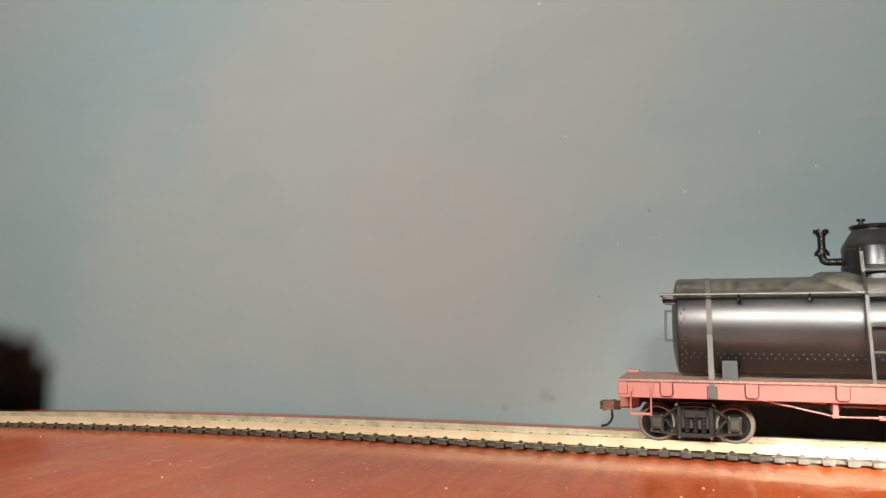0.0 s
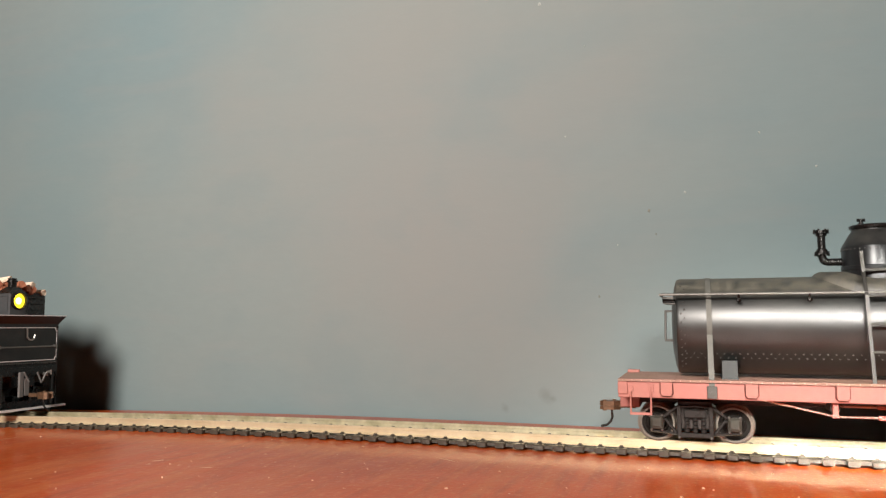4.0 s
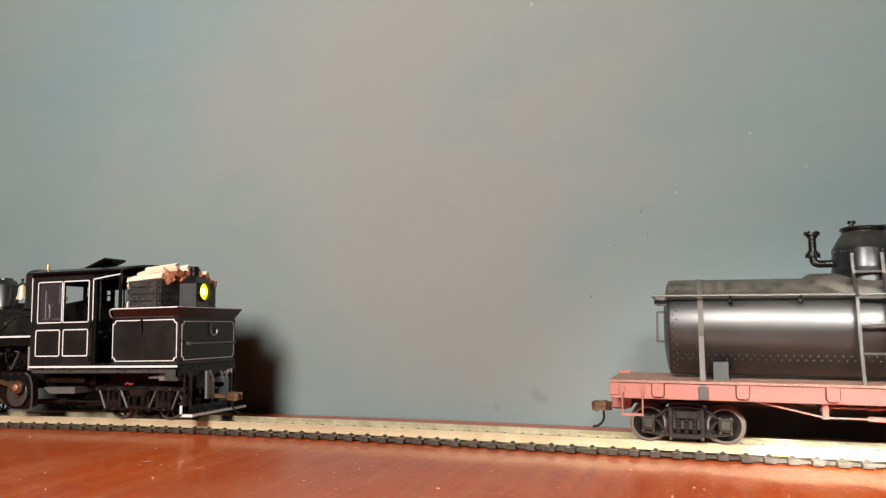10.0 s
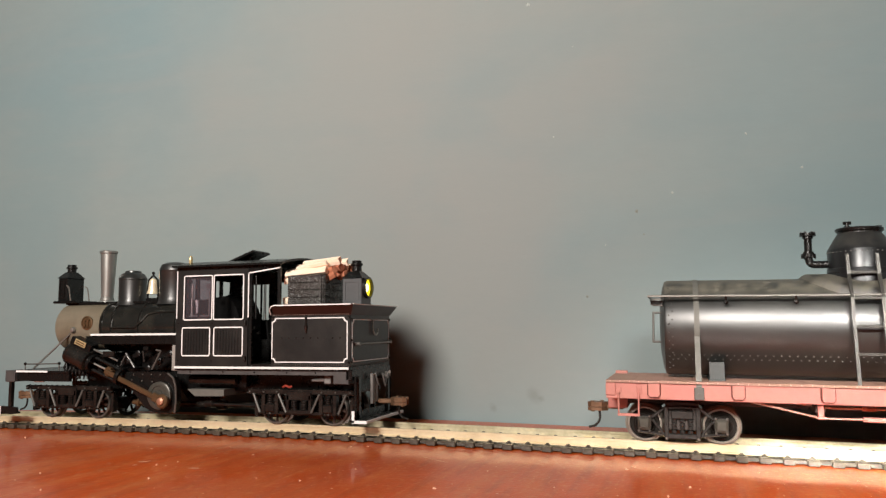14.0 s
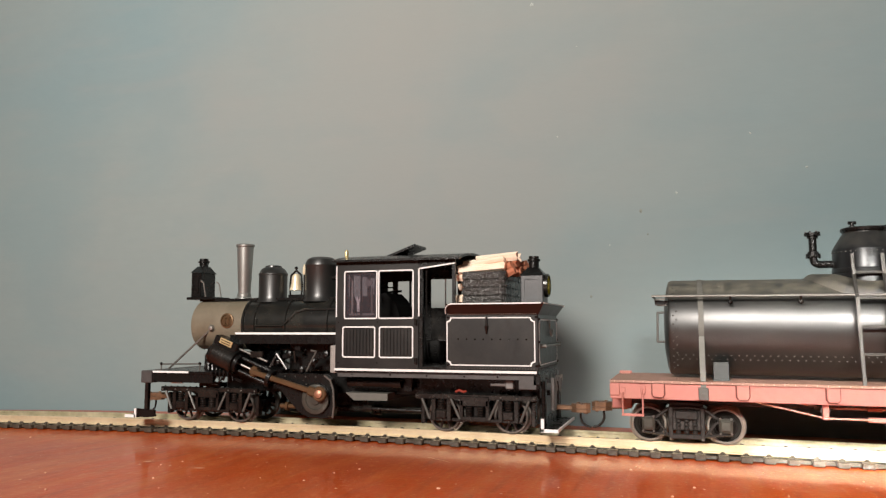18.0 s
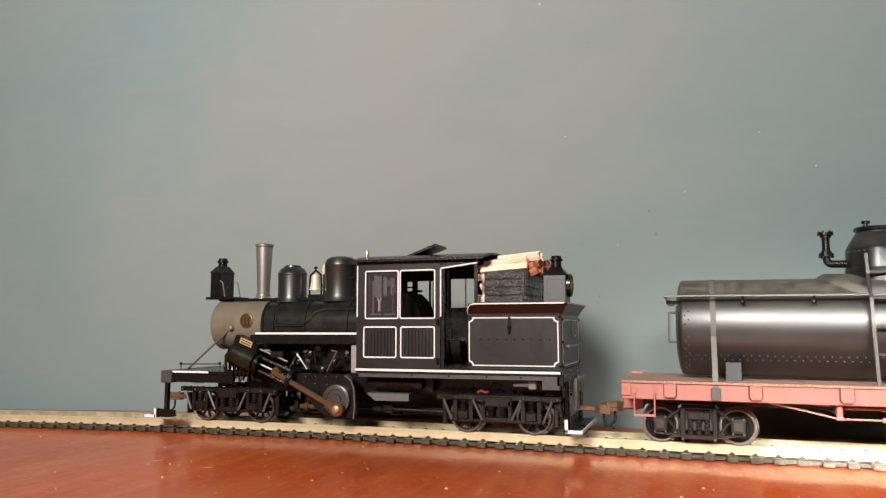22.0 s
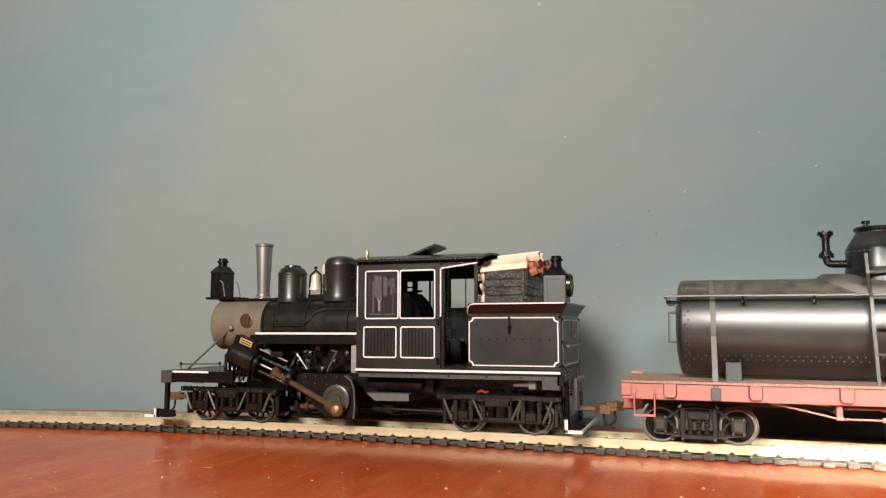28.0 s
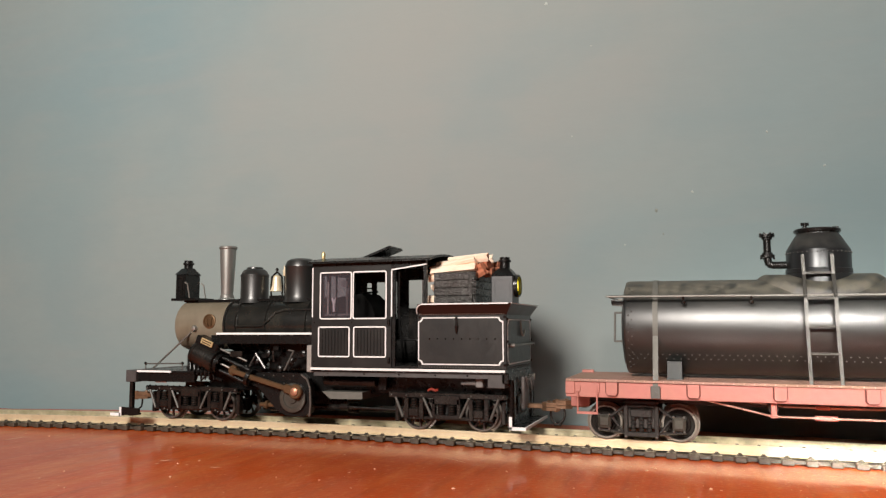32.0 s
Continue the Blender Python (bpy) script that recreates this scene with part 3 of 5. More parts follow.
for y in (-20.7, -9.5, 7.5, 18.7):
    box(b, -3.8, -3.0, y, y + 2, 47, 63.5)
lp("cab_front", b, M_BLACK)
for s in (-1, 1):
    lp("door_lintel", prism(B(), [(29.0, 67.6), (29.0, 64.2), (43.0, 66.0), (43.0, 67.6)], s * 21.5, s * 20.7), M_BLACK)
    if s < 0:
        lp("rear_post", box(B(), 29.0, 30.4, s * 20.9, s * 19.6, 28.2, 66), M_BLACK)
        lp("handrail", rod(B(), (31.6, s * 20.0, 46.5), (31.6, s * 20.0, 63.5), 0.32, 8), M_BLACK)
        lp("rear_post", box(B(), 41.6, 42.8, s * 20.9, s * 19.9, 50, 66.3), M_BLACK)
lp("cab_floor", box(B(), -3, 39, -20.6, 20.6, 28.2, 29.0), M_BLACK)
lp("boiler_backhead", prism(B(), [(-3, 29), (-3, 54.5), (8.4, 56.0), (11, 56.4), (13.4, 54.2), (15.4, 51.2), (16.6, 47.8), (16.6, 29)], -8.5, 8.5), M_SOOT)
lp("throttle_lever", rod(rod(B(), (7.2, -2, 56.6), (15.0, -2, 57.2), 0.45, 8), (8.2, -2, 55.8), (8.2, -2, 58.4), 0.5, 8), M_BLACK)
lp("injector_pipe", rod(B(), (1.9, -19.3, 47.2), (1.9, -19.3, 60.5), 0.45, 8), M_STEEL)
lp("injector_pipe", rod(B(), (9.6, -18.6, 47.2), (9.6, -18.6, 58.0), 0.4, 8), M_GUN)
lp("injector_valve", rod(rod(rod(B(), (4.4, -19.3, 49.0), (4.4, -19.3, 52.2), 0.5, 8), (4.4, -19.3, 52), (3.6, -19.3, 54.4), 0.4, 8), (4.4, -19.3, 52), (5.2, -19.3, 54.4), 0.4, 8), M_WHITE, label="pale metal valve behind the pane")
lp("pressure_gauges", rod(rod(B(), (7.4, -16, 59.8), (7.4, -16.6, 59.8), 1.3, 12), (9.4, -16, 57.0), (9.4, -16.6, 57.0), 1.1, 12), M_GREY)
lp("cab_shelf", box(B(), 0.5, 12, -19.8, -17.5, 47.4, 48.3, 0.2), M_GREY)
lp("seat_box", box(B(), 10, 27, 10, 20, 29, 38, 0.4), M_BLACK)
lp("reversing_lever", rod(B(), (23, 6, 29), (21, 6, 46), 0.5, 8), M_SOOT)
b = B()
for k in range(5):
    rod(b, (16.4, -7 + 3.2 * k, 39 + (k * 3) % 5), (17.8, -7 + 3.2 * k, 39 + (k * 3) % 5), 0.8, 10)
lp("try_cocks", b, M_GREYBLACK)
# roof: shallow arch of sheet
b = B()
n = 12
prof = [(-24.0 + 48.0 * i / n, 68.0 + 3.0 * (1 - ((-24.0 + 48.0 * i / n) / 24.0) ** 2)) for i in range(n + 1)]
up = [[b.verts.new((x, y, z + dz)) for y, z in prof] for x, dz in ((-4.6, 0), (45.2, 0), (45.2, -0.8), (-4.6, -0.8))]
for a, c in zip(up, up[1:] + up[:1]):
    for i in range(n):
        b.faces.new((a[i], a[i + 1], c[i + 1], c[i]))
for i in (0, n):
    b.faces.new([r[i] for r in up])
bmesh.ops.recalc_face_normals(b, faces=b.faces)
lp("cab_roof", b, M_BLACK, smooth=True)
hatch = lp("roof_hatch", box(B(), 0, 12.5, -6.5, 6.5, -0.5, 0.5, 0.15), M_BLACK)
hatch.data.transform(Matrix.Translation(mm(0, 0, 5.2)))
hatch.matrix_basis = pose(0.0112, -0.002, 0.0650, ry=-20)
lp("hatch_prop", rod(B(), (17.5, -3, 70.2), (18.5, -3, 74.0), 0.3, 6), M_GREY)
# windows
for s in (-1, 1):
    if s > 0:
        continue
    lp("window_pane", box(B(), 0.2, 12.4, s * 21.05, s * 20.95, 46.8, 63.4), M_GLASS, label="smoky clear window pane").visible_shadow = False
lp("window_sash", holed(B(), 0.2, 12.4, 46.8, 63.4, [(1.0, 5.9, 47.6, 62.6), (6.5, 11.6, 47.6, 62.6)], -20.9, -20.5), M_GREYBLACK)
for x0, x1, z0, z1 in ((-0.45, 13.05, 46.15, 64.1), (13.35, 27.25, 46.15, 64.1)):
    lp("window_lining", lining(x0, x1, z0, z1, -21.5, 0.48, 0.9), M_WHITE, label="thin white line round a window")
    b = lining(x0, x1, z0, z1, 0, 0.48, 0.9)
    bmesh.ops.transform(b, matrix=Matrix.Translation((0, 21.5, 0)) @ Matrix.Diagonal((1, -1, 1, 1)), verts=b.verts)
    bmesh.ops.reverse_faces(b, faces=b.faces)
    lp("window_lining", b, M_WHITE)
for x0, x1 in ((-1.0, 12.3), (13.7, 27.1)):
    lp("panel_lining", lining(x0, x1, 32.0, 43.5, -21.5, 0.5, 0.9), M_WHITE, label="thin white line round a lower panel")
    for i in range(9):
        xa = x0 + 0.75 + i * (x1 - x0 - 1.5) / 9
        lp("panel_slat", box(B(), xa + 0.1, xa + (x1 - x0 - 1.5) / 9 - 0.1, -21.75, -21.5, 32.9, 42.6, 0.12), M_SATIN)
b = B()
box(b, 29.0, 29.5, -21.62, -21.5, 47, 64.5)
bm2 = [(29.0, 64.5), (29.0, 64.0), (43.0, 65.75), (43.0, 66.25)]
prism(b, bm2, -21.62, -21.5)
lp("door_lining", b, M_WHITE)
lp("corner_lining", box(B(), -3.75, -3.3, -21.62, -21.5, 47, 66), M_WHITE)
lp("rivets", rivets([(x, -21.5, z) for x in (-2.6, 13.0, 28.0) for z in (30.2, 45.0)] + [(-2.4 + 3 * i, -21.5, 66.6) for i in range(14)], 0.3), M_GREYBLACK)
for z in (45.0, 31.2):
    lp("door_hinge", rod(rod(B(), (28.2, -22.1, z - 1.0), (28.2, -22.1, z + 1.0), 0.55, 10), (28.2, -21.3, z), (28.2, -22.3, z), 0.5, 8), M_GREYBLACK)

# ---- wood bunker behind the cab
lp("bunker", box(B(), 39.4, 72.6, -21.5, 21.5, 28.2, 47.6, 0.25), M_SATIN, label="black riveted bunker sides")
b = B()
lo = [b.verts.new(p) for p in ((39.4, -21.6, 47.4), (72.7, -21.6, 47.4), (72.7, 21.6, 47.4), (39.4, 21.6, 47.4))]
hi = [b.verts.new(p) for p in ((39.9, -25, 51.4), (75.3, -25, 51.4), (75.3, 25, 51.4), (39.9, 25, 51.4))]
b.faces.new(hi)
b.faces.new(lo[::-1])
for i in range(4):
    j = (i + 1) % 4
    b.faces.new((lo[i], lo[j], hi[j], hi[i]))
bmesh.ops.bevel(b, geom=[e for e in b.edges if abs(e.verts[0].co.z - e.verts[1].co.z) > 1 and e.verts[0].co.x < 45], offset=1.5, segments=4, affect="EDGES")
bmesh.ops.recalc_face_normals(b, faces=b.faces)
lp("flared_coping", b, M_BROWN, label="dark brown flared coping")
lp("coping_line", box(B(), 42.2, 74.2, -25.12, -24.8, 51.05, 51.5), M_WHITE)
lp("coping_line", pipe(B(), [(42.4, -25.0, 51.2), (41.2, -24.8, 50.9), (40.3, -24.2, 50.1), (39.7, -23.2, 49.0), (39.5, -22.0, 47.9)], 0.22), M_WHITE)
lp("rear_coping_line", box(B(), 75.1, 75.42, -25.0, 25.0, 51.1, 51.45), M_WHITE)
lp("bead_strip", rivets([(40.3 + 0.75 * i, -21.75, 47.75) for i in range(43)], 0.26), M_STEEL)
lp("bead_strip", rivets([(41.0 + 1.0 * i, -21.55, 28.9) for i in range(31)], 0.26), M_STRAP)
lp("bead_strip", rivets([(72.65, -20 + 1.25 * i, 28.9) for i in range(33)], 0.26), M_STRAP)
lp("side_lining", lining(39.7, 71.5, 29.7, 46.6, -21.5, 0.4, 1.4, True), M_WHITE, label="white line with cut-in corners")
b = lining(-20.2, 20.2, 29.9, 45.8, 0, 0.38, 1.4, True)
bmesh.ops.rotate(b, cent=(0, 0, 0), matrix=Matrix.Rotation(math.pi / 2, 3, "Z"), verts=b.verts)
bmesh.ops.translate(b, vec=(72.6, 0, 0), verts=b.verts)
lp("rear_lining", b, M_WHITE, label="white line with cut-in corners")
lp("rivets", rivets([(44 + 3.05 * i, -21.5, 38.9) for i in range(9)], 0.34), M_GREYBLACK)
lp("rivets", rivets([(x, -21.6, z) for x in (40.3, 71.9) for z in (29.9, 46.6)] + [(72.7, y, z) for y in (-20.8, 20.8) for z in (30, 45.8, 38)], 0.55), M_GREYBLACK)
lp("latch", rod(box(B(), 54.0, 54.8, -22.1, -21.5, 43.5, 46.8), (54.4, -21.9, 43.6), (54.4, -21.9, 40.8), 0.75, 10, 0.3), M_GREYBLACK)
lp("rear_hook", pipe(B(), [(73.0, -1.5, 45.5), (73.3, -1.5, 41.2), (73.5, -0.6, 40.0), (73.5, 1.0, 39.8), (73.5, 2.2, 40.6), (73.5, 2.6, 42.2)], 0.35), M_STEEL)
lp("rear_grab_rail", pipe(B(), [(72.6, -17, 36.6), (74.2, -17, 36.6), (74.2, 17.5, 36.6), (72.6, 17.5, 36.6)], 0.38), M_GUN)
for y in (-17, 17.5):
    lp("rail_stanchion", rod(B(), (72.4, y, 36.6), (74.6, y, 36.6), 0.75, 10), M_GUN)

# ---- board crib with firewood
crib = lp("wood_crib", box(B(), 45.4, 59.8, -18.2, 25.2, 51.4, 60.5), M_BLACK)
for i in range(4):
    z0 = 51.6 + 2.85 * i
    for y0, y1 in ((-19.0, -18.2), (25.2, 26.0)):
        lp("board", box(B(), 44.9, 60.2, y0, y1, z0, z0 + 2.72, 0.14), M_BOARD, crib)
    for x0, x1 in ((44.6, 45.4), (59.8, 60.6)):
        lp("board", box(B(), x0, x1, -18.3, 25.3, z0, z0 + 2.72, 0.14), M_BOARD, crib)
for y in (-19.35, 26.35):
    lp("board", box(B(), 58.4, 59.6, y - 0.3, y + 0.3, 51.5, 63.0, 0.1), M_BOARD, crib)
random.seed(11)


def log_mesh(length, r):
    """A split billet with uneven facets."""
    b = B()
    k = 7
    a0 = random.uniform(0, 6)
    rad = [r * random.uniform(0.75, 1.15) for _ in range(k)]
    ends = []
    for x in (-length / 2, length / 2):
        ends.append([b.verts.new((x + random.uniform(-.4, .4), rad[i] * math.cos(a0 + 6.283 * i / k) * random.uniform(.93, 1.07), rad[i] * math.sin(a0 + 6.283 * i / k))) for i in range(k)])
    for i in range(k):
        j = (i + 1) % k
        b.faces.new((ends[0][i], ends[0][j], ends[1][j], ends[1][i]))
    b.faces.new(ends[0]), b.faces.new(ends[1][::-1])
    bmesh.ops.recalc_face_normals(b, faces=b.faces)
    return b


def log_at(x, y, z, length, r, rz, ry, end=False):
    o = part("log", log_mesh(length, r), M_BARK if end else M_LOG, crib)
    o.matrix_basis = pose(x / 1000, y / 1000, (z - 5.2) / 1000, ry=ry, rz=rz)
    return o


for x, y, z, ln, r, rz, ry in ((51.5, -16.0, 64.2, 17, 1.5, 2, -4), (50.5, -13.0, 65.2, 18, 1.7, -5, -6), (53.5, -15.2, 66.6, 12, 1.3, 8, -10), (56.0, -11.5, 68.2, 15, 1.5, 3, -5),
                               (53, -9.5, 66.4, 17, 1.8, 5, -3), (50, -6, 65.4, 17, 2.0, -3, 2), (55, -4, 67.6, 16, 1.8, 12, -8), (52, -1.5, 65.2, 18, 2.1, -8, 3),
                               (53, 2.5, 66.4, 18, 2.0, 9, -4), (52, 6, 65.0, 18, 2.0, -6, 3), (55, 9.5, 66.0, 16, 1.9, 4, -2), (51, 13, 64.4, 17, 2.0, -4, 0),
                               (54, 17, 63.8, 16, 1.8, 6, 2), (44.4, -15.5, 53.4, 6, 1.5, 10, 0), (44.0, -11.5, 57.8, 5, 1.4, -8, 0), (44.3, -15.6, 61.2, 5, 1.3, 5, 0), (44.2, -8.0, 54.6, 5, 1.4, 0, 0)):
    log_at(x, y, z, ln, r, rz, ry)
for x, y, z, r in ((60.2, -12.5, 64.4, 1.9), (61.4, -14.2, 62.6, 1.5), (61.2, -9, 66.2, 2.0), (61.8, -6.6, 63.4, 1.9), (61.0, -4, 65.6, 1.8), (62.2, -0.5, 64.4, 1.9), (62, 3, 66.2, 2.0), (61.6, 6.5, 64.6, 1.9), (61, 10.5, 63.9, 2.0)):
    log_at(x, y, z, 4.5, r, random.uniform(-25, 25), random.uniform(-25, 25), True)

# ---- oil lamps fore and aft
def oil_lamp(name, x, sgn, z0, lit, y=0.0, hx=4.1, hy=4.6, top=17.6):
    lamp = lp(name, box(B(), x - hx, x + hx, y - hy, y + hy, z0, z0 + 10.6, 0.35), M_LAMPBOX if lit else M_BLACK)
    b = B()
    lo = [b.verts.new((x + i * (hx + 0.3), y + j * (hy + 0.3), z0 + 10.5)) for i, j in ((-1, -1), (1, -1), (1, 1), (-1, 1))]
    hi = [b.verts.new((x + i * 1.9, y + j * 1.9, z0 + 13.4)) for i, j in ((-1, -1), (1, -1), (1, 1), (-1, 1))]
    b.faces.new(hi)
    b.faces.new(lo[::-1])
    for i in range(4):
        b.faces.new((lo[i], lo[(i + 1) % 4], hi[(i + 1) % 4], hi[i]))
    bmesh.ops.recalc_face_normals(b, faces=b.faces)
    lp("lamp_roof", b, M_BLACK, lamp)
    lp("chimney", lathe(B(), [(1.9, 13.2), (1.9, top - 2.0), (2.4, top - 1.8), (2.4, top - 1.1), (1.9, top - 0.9), (1.9, top), (0, top + 0.2)], 14, Matrix.Translation((x, y, z0))), M_BLACK, lamp, smooth=True)
    lp("side_panel", lining(x - hx + 1.1, x + hx - 1.1, z0 + 1.6, z0 + 9.3, y - hy, 0.35, 0.3, t=0.25), M_LAMPBOX if lit else M_GREYBLACK, lamp)
    face = Matrix.Translation((x + sgn * hx, y, z0 + 6.9)) @ Matrix.Rotation(sgn * math.pi / 2, 4, "Y")
    lp("lens_ring", lathe(B(), [(4.2, 0), (4.2, 1.25), (3.8, 1.45), (3.5, 1.3), (3.5, 0.1), (4.2, 0)], 24, face @ Matrix.Diagonal((1, 1, 1, 1) if lit else (0.8, 0.8, 0.5, 1))), M_GREYBLACK, lamp, smooth=True)
    lp("lens", lathe(B(), [(3.55, 0.1), (3.4, 0.15), (0, 0.3)], 24, face), M_LAMP if lit else M_GUN, lamp, "glowing yellow lens" if lit else "dark lens", True)
    if lit:
        lp("bulb", lathe(B(), [(1.6, 0.25), (1.3, 0.34), (0, 0.4)], 16, face), M_CORE, lamp, "bright bulb behind the lens", True)
    return lamp


oil_lamp("rear_lamp", 68.6, 1, 51.2, True, -7.0)
oil_lamp("front_lamp", -77.7, -1, 55.9, False, hx=2.5, hy=5.2, top=16.9)
lp("lamp_bracket", box(B(), -81.3, -68.5, -6.6, 6.6, 54.9, 56.0, 0.2), M_BLACK)
for y in (-5.6, 5.6):
    lp("lamp_stay", pipe(B(), [(-75.0, y, 63.0), (-73.6, y, 62.0), (-72.4, y, 56.0)], 0.3), M_STEEL)

# ---- boiler
BZ = 44.3
AX = Matrix.Translation((-75.8, 0, BZ)) @ ALONG_X
lp("smokebox", lathe(B(), [(0, -1.6), (6.5, -1.2), (8.6, -0.6), (9.2, 0), (10.3, 0), (10.4, 0.5), (10.4, 24), (10.1, 24)], 48, AX), M_SMOKE, label="grey-brown graphite smokebox", smooth=True)
lp("boiler_jacket", lathe(B(), [(10.2, 23.9), (10.7, 24.1), (10.7, 72.3), (10.2, 72.3)], 48, AX), M_JACKET, label="satin black boiler jacket", smooth=True)
for xx in (24.3, 29.4, 43.5, 62.0):
    lp("boiler_band", lathe(B(), [(10.7, xx), (11.25, xx + 0.25), (11.25, xx + 1.0), (10.7, xx + 1.25)], 48, AX, False), M_BAND2, smooth=True)
lp("rivets", rivets([(-75.2, -10.4 * math.sin(radians(a)), BZ + 10.4 * math.cos(radians(a))) for a in range(10, 180, 9)] +
                    [(-52.8, -10.4 * math.sin(radians(a)), BZ + 10.4 * math.cos(radians(a))) for a in range(10, 180, 9)], 0.3), M_SMOKE)
lp("rivets", rivets([(-75.7, 9.75 * math.sin(radians(a)), BZ + 9.75 * math.cos(radians(a))) for a in range(0, 360, 18)], 0.3), M_SMOKE)
lp("saddle_top", prism(B(), [(-76, 54.2), (-76, 55.2), (-6, 55.2), (-6, 54.2)], -4.5, 4.5), M_BLACK)
lp("feed_pipe", pipe(B(), [(-44.5, -10.9, 46.6), (-44.5, -11.1, 43.9), (-32.5, -11.1, 43.9), (-29.6, -10.9, 46.2), (-27.0, -9.9, 49.2), (-23, -9.4, 50.2), (-5, -9.4, 50.4)], 0.55), M_JACKET, smooth=True)
lp("running_board", box(B(), -49.5, -3.8, -17.5, -9, 40.2, 41.0), M_BLACK)
lp("running_board", box(B(), -49.5, -3.8, 9, 17.5, 40.2, 41.0), M_BLACK)
for s in (-1, 1):
    lp("running_board_edge", box(B(), -49.5, -3.8, s * 17.7, s * 17.45, 40.4, 41.2), M_WHITE, label="white edge")
    lp("side_apron", box(B(), -52, -3.8, s * 17.3, s * 16.5, 36.8, 40.2), M_BLACK)
lp("jacket_end_line", box(B(), -5.0, -4.6, -17.6, -17.3, 41.2, 53.5), M_WHITE)
lp("firebox", box(B(), -30, -4, -9.5, 9.5, 26, 40, 0.8), M_BLACK)
ribbed = lp("ribbed_step", box(B(), -6.7, -3.9, -20.0, -15.5, 26.2, 36.4, 0.3), M_TREAD, label="pale ribbed tread plate")
lp("bolts", rivets([(-6.1 + 0.75 * i, -20.0, 26.9 + 0.85 * k) for i in range(4) for k in range(11)], 0.3), M_TREAD, ribbed)
# emblem, washout plug, maker's plate
lp("emblem", lathe(B(), [(3.1, 0), (3.1, 0.35), (2.5, 0.5), (2.3, 0.2), (0.9, 0.25), (0.8, 0.5), (0, 0.55)], 24, Matrix.Translation((-58.3, -10.2, BZ + 1.6)) @ TOWARD), M_COPPER, label="round brown cast emblem", smooth=True)
emblem = [o for o in loco.children if o.name.startswith("emblem")][0]
b = B()
for x0, x1, z0, z1 in ((-1.6, 1.6, 1.0, 1.5), (-1.1, -0.6, -1.6, 1.0), (0.6, 1.1, -1.6, 1.0), (-1.6, -0.2, -1.9, -1.5), (0.2, 1.6, -1.9, -1.5)):
    box(b, -58.3 + x0, -58.3 + x1, -10.9, -10.2, BZ + 1.6 + z0, BZ + 1.6 + z1)
lp("relief_bars", b, M_COPPER, emblem)
lp("washout_plug", lathe(B(), [(1.5, -0.5), (1.5, 0.5), (0.9, 1.5), (0, 1.7)], 12, Matrix.Translation((-65.6, -9.9, BZ - 1.4)) @ TOWARD), M_STEEL, label="bright metal plug", smooth=True)
# stack, domes, bell
def turned(name, x, prof, material, seg=28, label=""):
    return lp(name, lathe(B(), prof, seg, Matrix.Translation((x, 0, 0))), material, label=label, smooth=True)


turned("smokestack", -57.2, [(4.0, 54.4), (3.8, 55.4), (2.9, 56.0), (2.9, 57.2), (2.55, 57.4), (2.6, 58), (3.5, 77.0), (3.85, 77.4), (3.9, 78.1), (3.6, 78.4), (3.1, 78.3), (2.8, 70)], M_STACK, label="tapered dark metal stack")
turned("sand_dome", -43.4, [(6.8, 53.5), (6.2, 54.8), (5.9, 56), (5.9, 64.7), (6.05, 64.9), (6.05, 65.5), (5.7, 66.0), (4.9, 67.4), (3.5, 68.1), (3.4, 68.7), (2.3, 69.0), (0, 69.1)], M_DOME)
turned("steam_dome", -21.0, [(7.7, 53.5), (6.9, 55.0), (6.6, 56.5), (6.6, 68.0), (6.75, 68.3), (6.6, 69.2), (5.8, 70.8), (4.3, 71.6), (2.4, 71.9), (0, 72.0)], M_DOME)
turned("bell", -32.6, [(2.7, 58.4), (2.6, 59.0), (2.15, 60.2), (1.9, 61.9), (1.75, 63.8), (1.2, 65.0), (0, 65.4)], M_BELL, 18, "polished brass bell")
b = B()
pipe(b, [(-35.2, 0, 56.0), (-35.4, 0, 60), (-35.0, 0, 64.6), (-32.6, 0, 66.6), (-30.2, 0, 64.6), (-29.8, 0, 60), (-30.0, 0, 56.0)], 0.42)
box(b, -35.6, -29.6, -1, 1, 54.8, 56.6)
bmesh.ops.create_icosphere(b, subdivisions=1, radius=0.8, matrix=Matrix.Translation((-32.6, 0, 67.6)))
lp("bell_yoke", b, M_BLACK)
lp("safety_valve", lathe(B(), [(0.5, 64.8), (0.75, 65.2), (0.8, 66.8), (0.35, 69.0), (0, 69.1)], 10, Matrix.Translation((-28.8, 0, 0))), M_BELL, smooth=True)
lp("valve_pipe", rod(B(), (-28.8, 0, 54), (-28.8, 0, 64.9), 0.4, 8), M_BLACK)
lp("whistle", lathe(B(), [(1.1, 68.8), (1.1, 69.7), (0.7, 70.0), (0.85, 71.9), (0.4, 72.8), (0, 73.0)], 10, Matrix.Translation((-3.1, -14, 0))), M_BRASS, label="small brass whistle", smooth=True)
lp("dome_valve", rod(rod(B(), (-14.5, -3, 63), (-10.5, -3, 63), 0.8, 10), (-12.2, -3, 63), (-11.6, -3, 63), 1.5, 12), M_BLACK)
for s in (-1, 1):
    lp("front_brace", rod(B(), (-66.8, s * 9.6, 42.2), (-84.2, s * 13, 26.0), 0.42, 8), M_GUN)

